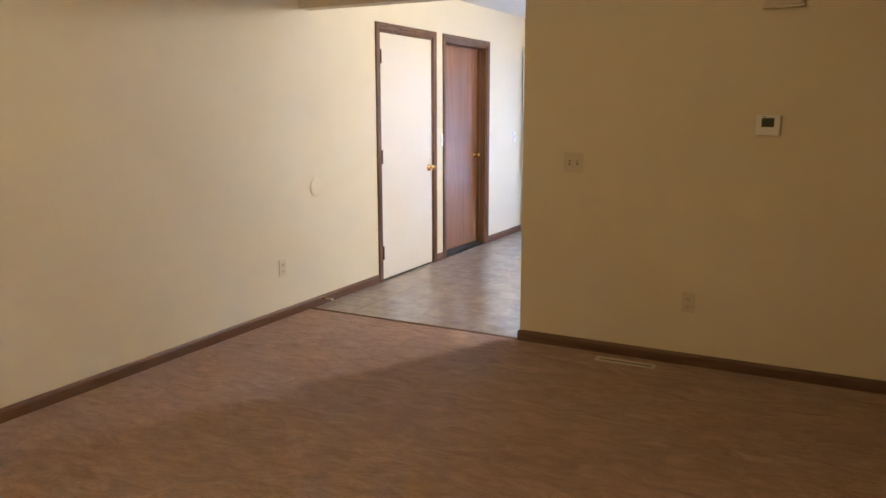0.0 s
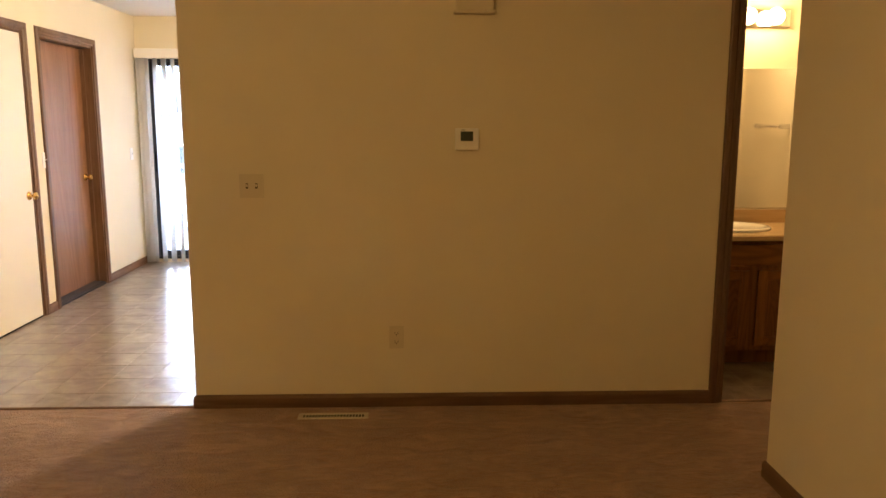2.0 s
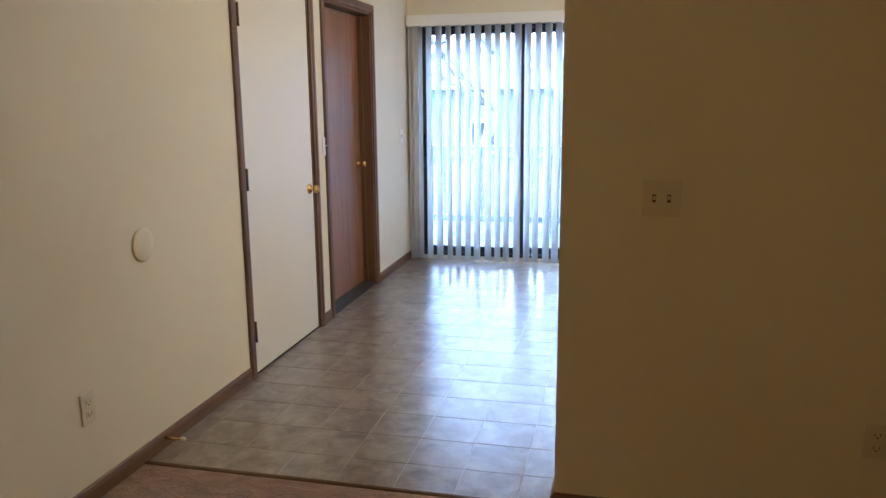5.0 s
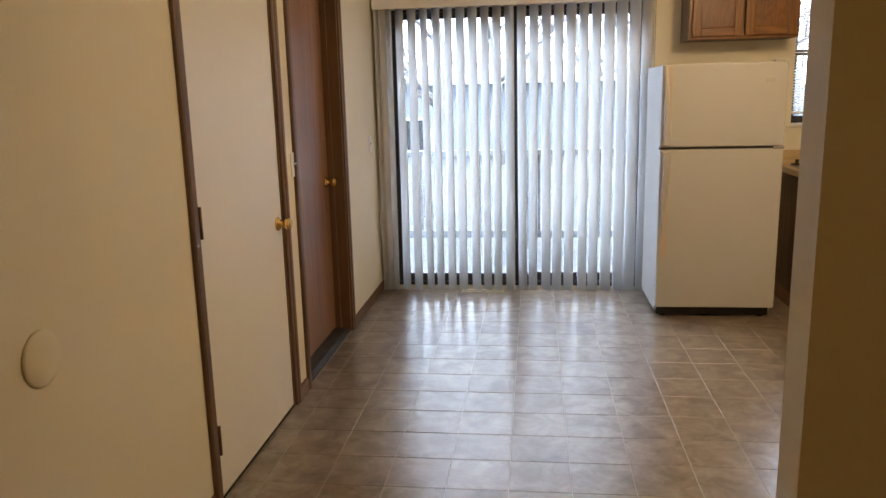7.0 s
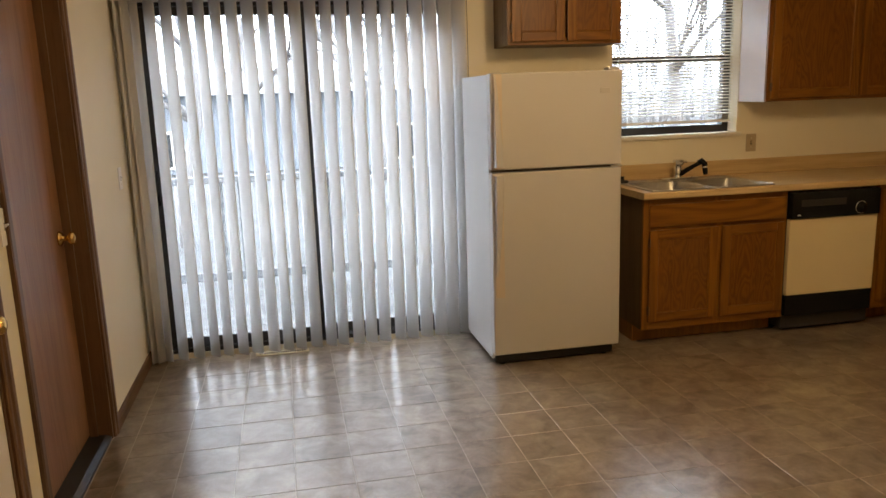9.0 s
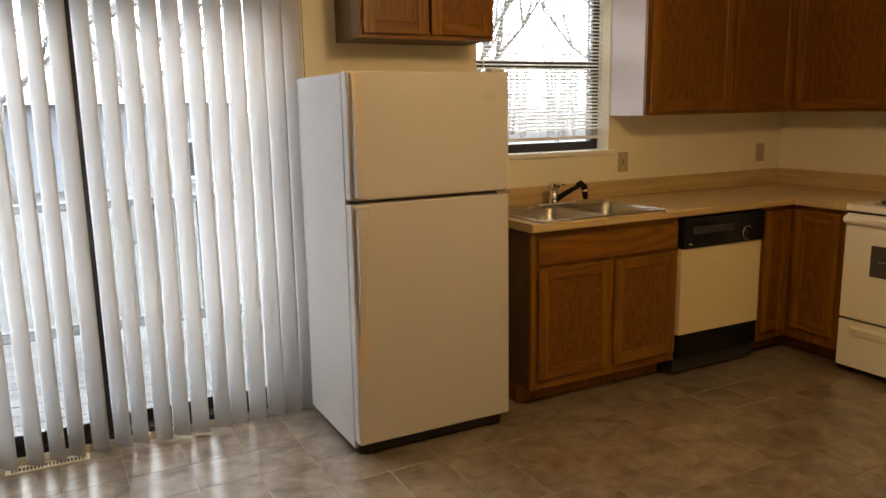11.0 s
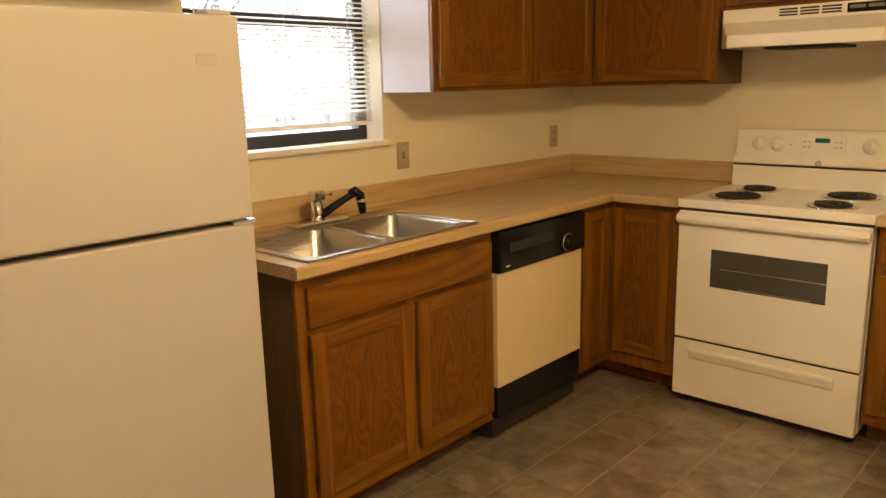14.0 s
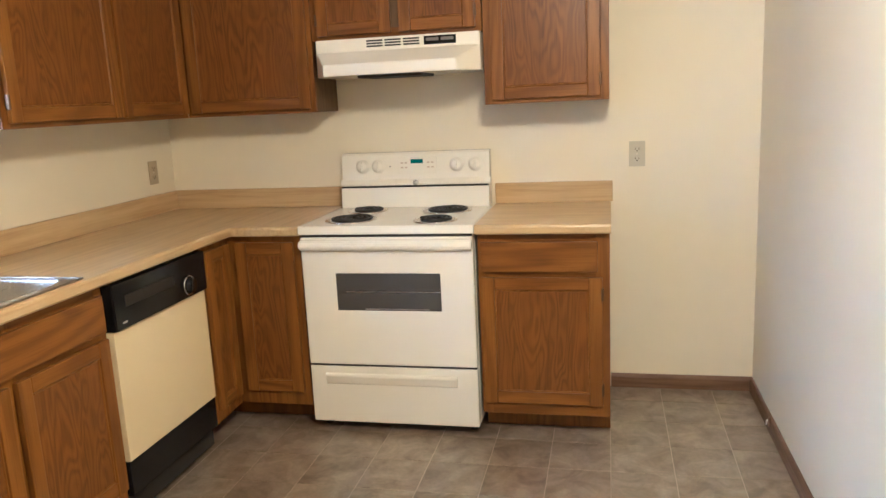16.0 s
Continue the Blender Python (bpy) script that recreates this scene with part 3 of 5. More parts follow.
mini = thing("mini_blinds", N(0.0, -0.05, 1.29), "ivory aluminium mini blinds lowered over the window", "blinds")
part("head_rail", boxes(N, (wx0 + 0.01, wx1 - 0.012, -0.075, -0.045, wz1 - 0.03, wz1 - 0.002), bevel=0.002), WHITE_P, mini)
nslat = 40
for k in range(nslat):
    z = 1.315 + k * 0.0195
    bm = prism(N, [(-0.074, z + 0.0040), (-0.062, z + 0.0025), (-0.049, z - 0.0045), (-0.049, z - 0.0035), (-0.062, z + 0.0035), (-0.074, z + 0.0050)], wx0 + 0.012, wx1 - 0.014)
    part("slat", bm, SLAT, mini)
for k in range(6):
    z = 1.278 + k * 0.0055
    part("slat", prism(N, [(-0.074, z - 0.001), (-0.062, z + 0.001), (-0.049, z), (-0.049, z + 0.001), (-0.062, z + 0.002), (-0.074, z)], wx0 + 0.012, wx1 - 0.014), SLAT, mini)
part("bottom_rail", boxes(N, (wx0 + 0.012, wx1 - 0.014, -0.075, -0.048, 1.256, 1.274), bevel=0.002), SLAT, mini)
for u in (wx0 + 0.12, 0.01, wx1 - 0.13):
    part("ladder_cord", tube([N(u, -0.0475, 1.26), N(u, -0.0475, wz1 - 0.02)], 0.0009, 5), WHITE_P, mini)
part("wand", tube([N(wx0 + 0.06, -0.04, wz1 - 0.03), N(wx0 + 0.065, -0.04, 1.55)], 0.003, 6), WHITE_P, mini)
part("pull_cord", tube([N(wx1 - 0.05, -0.042, wz1 - 0.03), N(wx1 - 0.03, -0.042, 1.34)], 0.0012, 5), WHITE_P, mini)

# ---- refrigerator ----
FX0, FX1 = -1.402, -0.678
FV = NORTH - 8.145     # door fronts
fridge = thing("refrigerator", N(-1.04, 0.35, 0), "off-white top-freezer refrigerator with moulded grips", "refrigerator")
part("body", boxes(N, (FX0, FX1, 0.04, FV - 0.07, 0.035, 1.585), bevel=0.004, seg=2), FRIDGE_W, fridge, "white enamelled cabinet")
part("gasket", boxes(N, (FX0 + 0.012, FX1 - 0.012, FV - 0.07, FV - 0.058, 0.075, 1.572)), GASKET, fridge)


def fridge_door(z0, z1, name):
    d = part(name, boxes(N, (FX0 - 0.003, FX1 + 0.003, FV - 0.058, FV, z0, z1), bevel=0.012, seg=3), FRIDGE_W, fridge, "white pebbled door")
    return d


freezer_door = fridge_door(1.093, 1.592, "freezer_door")
main_door = fridge_door(0.072, 1.078, "fridge_door")


def fridge_handle(parent, z0, z1, flip):
    """A tall moulded grip hugging the door's edge, flared at its free end."""
    bm = bmesh.new()
    rows = []
    for k in range(13):
        s = k / 12
        z = z0 + (z1 - z0) * s
        e = s if not flip else 1 - s
        w = 0.012 + 0.036 * (1 - e) ** 0.8
        out = 0.006 + 0.030 * (1 - e) ** 0.6
        u = FX0 + 0.012
        rows.append([bm.verts.new(N(u + a, FV + b, z)) for a, b in ((0, -0.004), (0, out * 0.8), (0.003, out), (w - 0.004, out), (w, out * 0.8), (w - 0.002, -0.004))])
    for p, o in zip(rows, rows[1:]):
        for k in range(6):
            f = bm.faces.new((p[k], p[(k + 1) % 6], o[(k + 1) % 6], o[k]))
    bm.faces.new(rows[0]), bm.faces.new(rows[-1][::-1])
    bmesh.ops.recalc_face_normals(bm, faces=list(bm.faces))
    part("handle", bm, FRIDGE_W, parent, "tapering moulded grip")


# Added strips: tan shading beside the grips put into colour, no real plates.
for door_, za, zb_ in ((freezer_door, 1.105, 1.585), (main_door, 0.40, 1.066)):
    part("handle_backplate", boxes(N, (FX0 + 0.011, FX0 + 0.060, FV - 0.001, FV + 0.0015, za, zb_), bevel=0.0006), GRIP_SHADE_AND_BARS, door_, "added tan strip for the shading beside the grip")
fridge_handle(freezer_door, 1.11, 1.582, False)
fridge_handle(main_door, 0.52, 1.064, True)
part("badge", boxes(N, (-0.80, -0.745, FV - 0.001, FV + 0.002, 1.475, 1.502), bevel=0.001), BADGE, freezer_door, "small greyish badge")
part("hinge_cap", boxes(N, (FX1 - 0.075, FX1 - 0.01, FV - 0.07, FV - 0.01, 1.592, 1.606), bevel=0.004), FRIDGE_W, fridge)
part("middle_hinge", boxes(N, (FX1 - 0.06, FX1 + 0.006, FV - 0.05, FV + 0.004, 1.079, 1.091), bevel=0.002), CHROME, fridge, "bright metal hinge")
# The open gap's shade is put in as a dark strip; no grille here.
part("toe_grille", boxes(N, (FX0 + 0.015, FX1 - 0.015, FV - 0.09, FV - 0.05, 0.012, 0.068), bevel=0.003), RUBBER, fridge, "added dark strip for the shaded gap under the doors")
for u in (FX0 + 0.06, FX1 - 0.06):
    part("foot", lathe([(0, 0.0), (0.02, 0.0), (0.02, 0.012), (0.008, 0.014), (0.008, 0.04), (0, 0.04)], N(u, FV - 0.08, 0), seg=12), RUBBER, fridge)
    part("roller", lathe([(0, 0.0), (0.018, 0.0), (0.018, 0.02), (0, 0.02)], N(u, 0.1, 0.018), (1, 0, 0), 14), RUBBER, fridge)

# ---- kitchen cabinets ----
BD = NORTH - 8.23        # front of the base doors, out from the wall
UD = 0.31                # front of the upper doors


def grain(axes):
    return OAK_X if axes is N else OAK_Y


def cab_door(parent, axes, u0, u1, v, z0, z1, hinge_side=0, knuckle=True):
    """Framed door with a recessed flat panel; v is the face frame's front."""
    st, th, v = 0.052, 0.018, v + 0.003
    d = part("door", boxes(axes, (u0 + st - 0.003, u1 - st + 0.003, v + 0.001, v + th - 0.009, z0 + st - 0.003, z1 - st + 0.003)), OAK_PANEL, parent, "framed oak door with a flat panel")
    part("stile", boxes(axes, (u0, u0 + st, v, v + th, z0, z1), bevel=0.0035, seg=2), OAK, d)
    part("stile", boxes(axes, (u1 - st, u1, v, v + th, z0, z1), bevel=0.0035, seg=2), OAK, d)
    part("rail", boxes(axes, (u0 + st, u1 - st, v, v + th - 0.0008, z0 + 0.0005, z0 + st), bevel=0.003), grain(axes), d)
    part("rail", boxes(axes, (u0 + st, u1 - st, v, v + th - 0.0008, z1 - st, z1 - 0.0005), bevel=0.003), grain(axes), d)
    bead = []
    for a0, a1, b0, b1 in ((u0 + st, u0 + st + 0.007, z0 + st, z1 - st), (u1 - st - 0.007, u1 - st, z0 + st, z1 - st),
            (u0 + st + 0.007, u1 - st - 0.007, z0 + st, z0 + st + 0.007), (u0 + st + 0.007, u1 - st - 0.007, z1 - st - 0.007, z1 - st)):
        bead.append((a0, a1, v + 0.004, v + th - 0.005, b0, b1))
    part("bead", boxes(axes, *bead, bevel=0.002), OAK, d)
    if knuckle and hinge_side:
        e = u0 if hinge_side < 0 else u1
        for z in (z0 + 0.07, z1 - 0.07):
            part("hinge", boxes(axes, (e - 0.005, e + 0.005, v + 0.002, v + th + 0.003, z - 0.025, z + 0.025), bevel=0.002), HINGE, d, "small bronze hinge")
    return d


def drawer_front(parent, axes, u0, u1, v, z0, z1):
    return part("drawer_front", boxes(axes, (u0, u1, v, v + 0.018, z0, z1), bevel=0.006, seg=2), grain(axes), parent, "solid oak drawer front")


def base_body(parent, axes, u0, u1, depth, z1=0.875, side_mat=CARCASS):
    for a in (u0, u1 - 0.016):
        part("side_panel", boxes(axes, (a, a + 0.016, 0.004, depth - 0.038, 0.10, z1)), side_mat, parent, "dark brown veneer side")
    part("bottom_panel", boxes(axes, (u0 + 0.016, u1 - 0.016, 0.004, depth - 0.038, 0.10, 0.116)), side_mat, parent)
    part("back_panel", boxes(axes, (u0 + 0.016, u1 - 0.016, 0.004, 0.012, 0.116, z1)), side_mat, parent)
    part("toe_kick", boxes(axes, (u0, u1, 0.004, depth - 0.135, 0.0, 0.10)), OAK, parent, "recessed toe kick")


def face_frame(parent, axes, u0, u1, depth, z0, z1, uprights, cross):
    v0, v1 = depth - 0.038, depth - 0.018
    for a, b in uprights:
        part("face_stile", boxes(axes, (a, b, v0, v1, z0, z1), bevel=0.001), OAK, parent)
    for a, b in cross:
        part("face_rail", boxes(axes, (u0 + 0.001, u1 - 0.001, v0, v1 - 0.0006, a, b), bevel=0.001), grain(axes), parent)


# sink base
sink_cab = thing("sink_base_cabinet", N(-0.03, 0.3, 0), "oak sink base cabinet with two doors", "cabinet", "base cabinets")
base_body(sink_cab, N, -0.488, 0.428, BD)
face_frame(sink_cab, N, -0.488, 0.428, BD, 0.10, 0.875, ((-0.488, -0.443), (-0.045, 0.022), (0.39, 0.428)), ((0.10, 0.165), (0.68, 0.725), (0.832, 0.875)))
drawer_front(sink_cab, N, -0.455, 0.412, BD - 0.018, 0.713, 0.840)
cab_door(sink_cab, N, -0.455, -0.025, BD - 0.018, 0.15, 0.692, -1)
cab_door(sink_cab, N, 0.003, 0.412, BD - 0.018, 0.15, 0.692, 1, False)

# dishwasher
dish = thing("dishwasher", N(0.735, 0.3, 0), "built-in dishwasher, almond door with black controls", "dishwasher")
part("body", boxes(N, (0.437, 1.037, 0.02, BD - 0.03, 0.02, 0.868)), RUBBER, dish, "dark tub housing")
part("door_panel", boxes(N, (0.440, 1.036, BD - 0.03, BD + 0.002, 0.235, 0.700), bevel=0.002), DW_PANEL, dish, "plain almond enamel panel")
ctrl = part("control_panel", boxes(N, (0.438, 1.038, BD - 0.03, BD + 0.016, 0.703, 0.862), bevel=0.006, seg=2), BLACK, dish, "glossy black control panel")
part("latch_recess", boxes(N, (0.50, 0.80, BD + 0.015, BD + 0.019, 0.775, 0.815), bevel=0.0015), RUBBER, ctrl)
part("dial_ring", lathe([(0.034, 0.0), (0.034, 0.004), (0.039, 0.004), (0.039, 0.0)], N(0.905, BD + 0.016, 0.750), (0, -1, 0), 32), CHROME, ctrl, "chrome dial ring")
part("dial", lathe([(0.031, 0.0), (0.030, 0.018), (0.0, 0.019)], N(0.905, BD + 0.016, 0.750), (0, -1, 0), 28), BLACK, ctrl, "black timer dial")
part("badge", boxes(N, (0.475, 0.50, BD + 0.015, BD + 0.0172, 0.722, 0.729)), CHROME, ctrl)
part("lower_panel", boxes(N, (0.440, 1.036, BD - 0.035, BD - 0.002, 0.105, 0.232), bevel=0.002), BLACK, dish, "black lower panel")
part("toe_plate", boxes(N, (0.445, 1.031, BD - 0.15, BD - 0.13, 0.002, 0.104)), BLACK, dish)

# blind corner base, in two fronts
corner = thing("corner_base_cabinet", A(1.5, 8.4, 0), "oak corner base cabinet with two narrow doors", "cabinet", "base cabinets")
ED = EAST - 1.280
part("body", boxes(A, (1.06, EAST - 0.004, 8.27, NORTH - 0.004, 0.1, 0.875), (1.320, EAST - 0.004, 7.912, 8.27, 0.1, 0.875)), OAK, corner)
part("toe_kick", boxes(A, (1.06, EAST - 0.004, 8.365, NORTH - 0.004, 0, 0.1), (1.415, EAST - 0.004, 7.912, 8.365, 0, 0.1)), OAK, corner)
part("face_frame", boxes(A, (1.055, 1.298, 8.248, 8.268, 0.1, 0.875), (1.300, 1.320, 7.908, 8.248, 0.1, 0.875), bevel=0.001), OAK, corner)
cab_door(corner, N, 1.075, 1.272, BD - 0.018, 0.15, 0.845, 0)
cab_door(corner, E, -8.205, -7.935, ED - 0.018, 0.165, 0.845, 0)

# right-hand base
right_cab = thing("drawer_base_cabinet", E(-6.87, 0.3, 0), "oak base cabinet with one drawer and one door", "cabinet", "base cabinets")
base_body(right_cab, E, -7.134, -6.605, ED)
face_frame(right_cab, E, -7.134, -6.605, ED, 0.10, 0.875, ((-7.134, -7.09), (-6.66, -6.605)), ((0.10, 0.168), (0.68, 0.73), (0.83, 0.875)))
drawer_front(right_cab, E, -7.120, -6.652, ED - 0.018, 0.716, 0.840)
cab_door(right_cab, E, -7.120, -6.634, ED - 0.018, 0.152, 0.694, 1)

# ---- upper cabinets ----


def upper(name, axes, u0, u1, z0, z1, doors, label, group="upper cabinets", west_side=None):
    mid = axes((u0 + u1) / 2, UD / 2, z0)
    c = thing(name, mid, label, "cabinet", group)
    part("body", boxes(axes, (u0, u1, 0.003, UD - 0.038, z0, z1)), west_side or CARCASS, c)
    v0, v1 = UD - 0.038, UD - 0.018
    for a in (u0, u1 - 0.035):
        part("face_stile", boxes(axes, (a, a + 0.035, v0, v1, z0, z1), bevel=0.001), OAK, c)
    for b in (z0, z1 - 0.04):
        part("face_rail", boxes(axes, (u0 + 0.035, u1 - 0.035, v0, v1 - 0.0005, b, b + 0.04), bevel=0.001), grain(axes), c)
    for a, b, side in doors:
        cab_door(c, axes, a, b, UD - 0.018, z0 + 0.018, z1 - 0.018, side)
    return c


UZ, UT = 1.385, 2.15
upper("fridge_upper_cabinet", N, -1.185, -0.503, 1.752, UT, ((-1.165, -0.852, -1), (-0.836, -0.522, 1)), "small oak wall cabinet above the refrigerator")
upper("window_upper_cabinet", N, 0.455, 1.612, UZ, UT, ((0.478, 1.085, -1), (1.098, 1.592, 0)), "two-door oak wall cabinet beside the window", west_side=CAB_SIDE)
upper("corner_upper_cabinet", E, -8.547, -7.906, UZ, UT, ((-8.522, -7.925, 0),), "oak corner wall cabinet beside the hood")
upper("hood_upper_cabinet", E, -7.902, -7.134, 1.695, UT, ((-7.872, -7.532, -1), (-7.494, -7.160, 1)), "short two-door oak cabinet above the hood")
upper("right_upper_cabinet", E, -7.130, -6.604, UZ, UT, ((-7.096, -6.640, 1),), "single-door oak wall cabinet beside the hood")

# ---- worktops ----
TOP_P = 0.915


def worktop_edge(v):
    """Rolled front edge of a post-formed laminate top."""
    return [(0.0, 0.876), (v - 0.004, 0.876), (v, 0.882), (v, 0.904), (v - 0.003, 0.911), (v - 0.010, TOP_P), (0.0, TOP_P)]


SINK = (-0.447, 0.322, 8.226, 8.725)
top_a = thing("worktop", N(0.6, 0.3, 0.876), "wood-grain laminate L-shaped worktop with backsplash", "countertop")
CV = NORTH - 8.205
CE = EAST - 1.256
bm = prism(N, worktop_edge(CV), -0.508, -0.43)
prism(N, [(CV - 0.038, 0.876), (CV - 0.004, 0.876), (CV, 0.882), (CV, 0.904), (CV - 0.003, 0.911), (CV - 0.010, TOP_P), (CV - 0.038, TOP_P)], -0.43, 0.305, bm)
box(bm, N, -0.43, 0.305, 0.0, 0.130, 0.876, TOP_P)
prism(N, worktop_edge(CV), 0.305, 1.2565, bm)
prism(N, [(0, 0.876), (CV, 0.876), (CV, TOP_P), (0, TOP_P)], 1.2565, EAST - 0.001, bm)
prism(E, worktop_edge(CE), -8.2045, -7.900, bm)
part("top", bm, LAMINATE, top_a, "wood-grain laminate top with a rolled edge")
part("backsplash", boxes(N, (-0.508, EAST - 0.022, 0.001, 0.021, TOP_P, 1.012), bevel=0.003), LAMINATE, top_a)
part("backsplash", boxes(E, (-8.838, -7.900, 0.001, 0.021, TOP_P, 1.012), bevel=0.003), LAMINATE_Y, top_a)
top_b = thing("worktop", E(-6.87, 0.3, 0.876), "short wood-grain laminate worktop beside the stove", "countertop")
part("top", prism(E, worktop_edge(CE), -7.138, -6.600), LAMINATE_Y, top_b)
part("backsplash", boxes(E, (-7.138, -6.590, 0.001, 0.021, TOP_P, 1.012), bevel=0.003), LAMINATE_Y, top_b)
# ---- sink and tap ----
sink = thing("kitchen_sink", A(-0.06, 8.5, TOP_P), "double-bowl stainless steel drop-in sink", "sink")


def sheet_bowl(bm, x0, x1, y0, y1, depth, r=0.05):
    """A rounded bowl hung from its rim, open above."""
    def ring(inset, z, rad):
        out = []
        for cx, cy, a0 in ((x1 - rad - inset, y1 - rad - inset, 0), (x0 + rad + inset, y1 - rad - inset, 90), (x0 + rad + inset, y0 + rad + inset, 180), (x1 - rad - inset, y0 + rad + inset, 270)):
            for k in range(6):
                a = radians(a0 + 90 * k / 5)
                out.append(bm.verts.new((cx + rad * math.cos(a), cy + rad * math.sin(a), z)))
        return out
    rings = [ring(0, TOP_P + 0.004, r), ring(0.006, TOP_P - 0.004, r), ring(0.014, TOP_P - depth + 0.03, r), ring(0.03, TOP_P - depth + 0.006, r), ring(0.05, TOP_P - depth, r)]
    for p, o in zip(rings, rings[1:]):
        n = len(p)
        for k in range(n):
            f = bm.faces.new((p[k], p[(k + 1) % n], o[(k + 1) % n], o[k]))
            f.smooth = True
    bm.faces.new(rings[-1])
    return rings[0]


bm = bmesh.new()
sx0_, sx1_, sy0_, sy1_ = SINK
bowls = [(sx0_ + 0.03, -0.078, sy0_ + 0.028, sy1_ - 0.085), (-0.042, sx1_ - 0.03, sy0_ + 0.028, sy1_ - 0.085)]
for b in bowls:
    bw = bmesh.new()
    sheet_bowl(bw, *b, 0.17)
    part("bowl", bw, STEEL, sink, "brushed steel bowl")
bm = bmesh.new()
zt0, zt1 = TOP_P + 0.0005, TOP_P + 0.005
for r in ((sx0_, sx1_, sy0_, bowls[0][2]), (sx0_, sx1_, bowls[0][3], sy1_), (sx0_, bowls[0][0], bowls[0][2], bowls[0][3]), (bowls[0][1], bowls[1][0], bowls[0][2], bowls[0][3]), (bowls[1][1], sx1_, bowls[0][2], bowls[0][3])):
    box(bm, A, *r, zt0, zt1)
# rounded corners between rim and bowl
for x0, x1, y0, y1 in bowls:
    for cx, cy, qx, qy in ((x0, y0, 1, 1), (x1, y0, -1, 1), (x0, y1, 1, -1), (x1, y1, -1, -1)):
        c = [bm.verts.new((cx, cy, zt1 - 0.0004))]
        for k in range(6):
            a = radians(90 * k / 5)
            c.append(bm.verts.new((cx + qx * 0.05 * (1 - math.sin(a)), cy + qy * 0.05 * (1 - math.cos(a)), zt1 - 0.0004)))
        f = bm.faces.new(c)
        f.normal_update()
        if f.normal.z < 0:
            f.normal_flip()
part("rim", bm, STEEL, sink, "steel rim")
part("lip", boxes(A, (sx0_ - 0.004, sx1_ + 0.004, sy0_ - 0.004, sy0_ + 0.004, TOP_P, zt1 + 0.002), (sx0_ - 0.004, sx1_ + 0.004, sy1_ - 0.004, sy1_ + 0.004, TOP_P, zt1 + 0.002),
    (sx0_ - 0.004, sx0_ + 0.004, sy0_ + 0.004, sy1_ - 0.004, TOP_P, zt1 + 0.002), (sx1_ - 0.004, sx1_ + 0.004, sy0_ + 0.004, sy1_ - 0.004, TOP_P, zt1 + 0.002), bevel=0.002), STEEL, sink)
for b in bowls:
    part("drain", lathe([(0.0, -0.166), (0.03, -0.166), (0.042, -0.1655), (0.044, -0.168)], ((b[0] + b[1]) / 2, (b[2] + b[3]) / 2, TOP_P), seg=20), STEEL, sink, "steel drain")
tap = thing("kitchen_faucet", A(-0.04, 8.69, TOP_P + 0.005), "chrome single-lever faucet with black pull-out spray", "faucet")
zb = TOP_P + 0.005
part("base_plate", boxes(A, (-0.165, 0.085, 8.66, 8.718, zb, zb + 0.016), bevel=0.006, seg=2), CHROME, tap)
part("column", lathe([(0, 0), (0.026, 0), (0.024, 0.03), (0.022, 0.075), (0.0, 0.08)], (-0.04, 8.69, zb + 0.01), seg=20), CHROME, tap)
part("lever", boxes(A, (-0.068, -0.012, 8.672, 8.708, zb + 0.09, zb + 0.125), bevel=0.007, seg=2), CHROME, tap, "blocky chrome lever")
part("lever_tip", boxes(A, (-0.026, -0.004, 8.64, 8.70, zb + 0.108, zb + 0.118), bevel=0.003), CHROME, tap)
part("spout", tube([(-0.035, 8.68, zb + 0.03), (0.0, 8.655, zb + 0.06), (0.04, 8.625, zb + 0.09), (0.065, 8.605, zb + 0.108)], 0.013, 12, None, [0.016, 0.015, 0.013, 0.014]), BLACK, tap, "dark spout")
part("spray_head", tube([(0.05, 8.615, zb + 0.11), (0.068, 8.602, zb + 0.119), (0.083, 8.59, zb + 0.102), (0.088, 8.586, zb + 0.048), (0.089, 8.585, zb + 0.034)], 0.015, 12, None, [0.011, 0.018, 0.018, 0.015, 0.013]), BLACK, tap, "black spray head")
part("spray_collar", lathe([(0.0165, 0), (0.0175, 0.004), (0.0165, 0.012)], (0.085, 8.588, zb + 0.076), seg=16), CHROME, tap)
solid("sink_stopper", lathe([(0, 0), (0.036, 0), (0.038, 0.006), (0.03, 0.012), (0.012, 0.014), (0.01, 0.03), (0.016, 0.036), (0, 0.04)], (-0.415, 8.69, zb), seg=20), RUBBER, "dark rubber basket stopper on the sink rim", "stopper")

# ---- stove ----
SV = EAST - 1.266      # oven door front, out from the wall
SU0, SU1 = -7.895, -7.144
stove = thing("electric_range", E(-7.513, 0.3, 0), "bisque freestanding electric range with four coil burners", "stove")
part("body", boxes(E, (SU0 + 0.003, SU1 - 0.003, 0.03, SV - 0.05, 0.045, 0.895)), BISQUE, stove, "bisque side panels")
ctop = part("cooktop", boxes(E, (SU0 - 0.003, SU1 + 0.003, 0.10, SV + 0.004, 0.880, 0.916), bevel=0.008, seg=3), BISQUE, stove, "bisque enamel cooktop")
oven = part("oven_door", boxes(E, (SU0 + 0.004, SU1 - 0.004, SV - 0.05, SV, 0.308, 0.868), bevel=0.008, seg=2), BISQUE, stove, "bisque oven door")
part("oven_window", boxes(E, (-7.742, -7.288, SV - 0.002, SV + 0.002, 0.552, 0.714), bevel=0.0015), OVEN_PANE, oven, "grey tinted oven window")
part("rack_line", boxes(E, (-7.70, -7.29, SV + 0.0015, SV + 0.0026, 0.632, 0.636)), STEEL, oven)
part("rack_line", boxes(E, (-7.62, -7.34, SV + 0.0015, SV + 0.0026, 0.556, 0.561)), STEEL, oven)
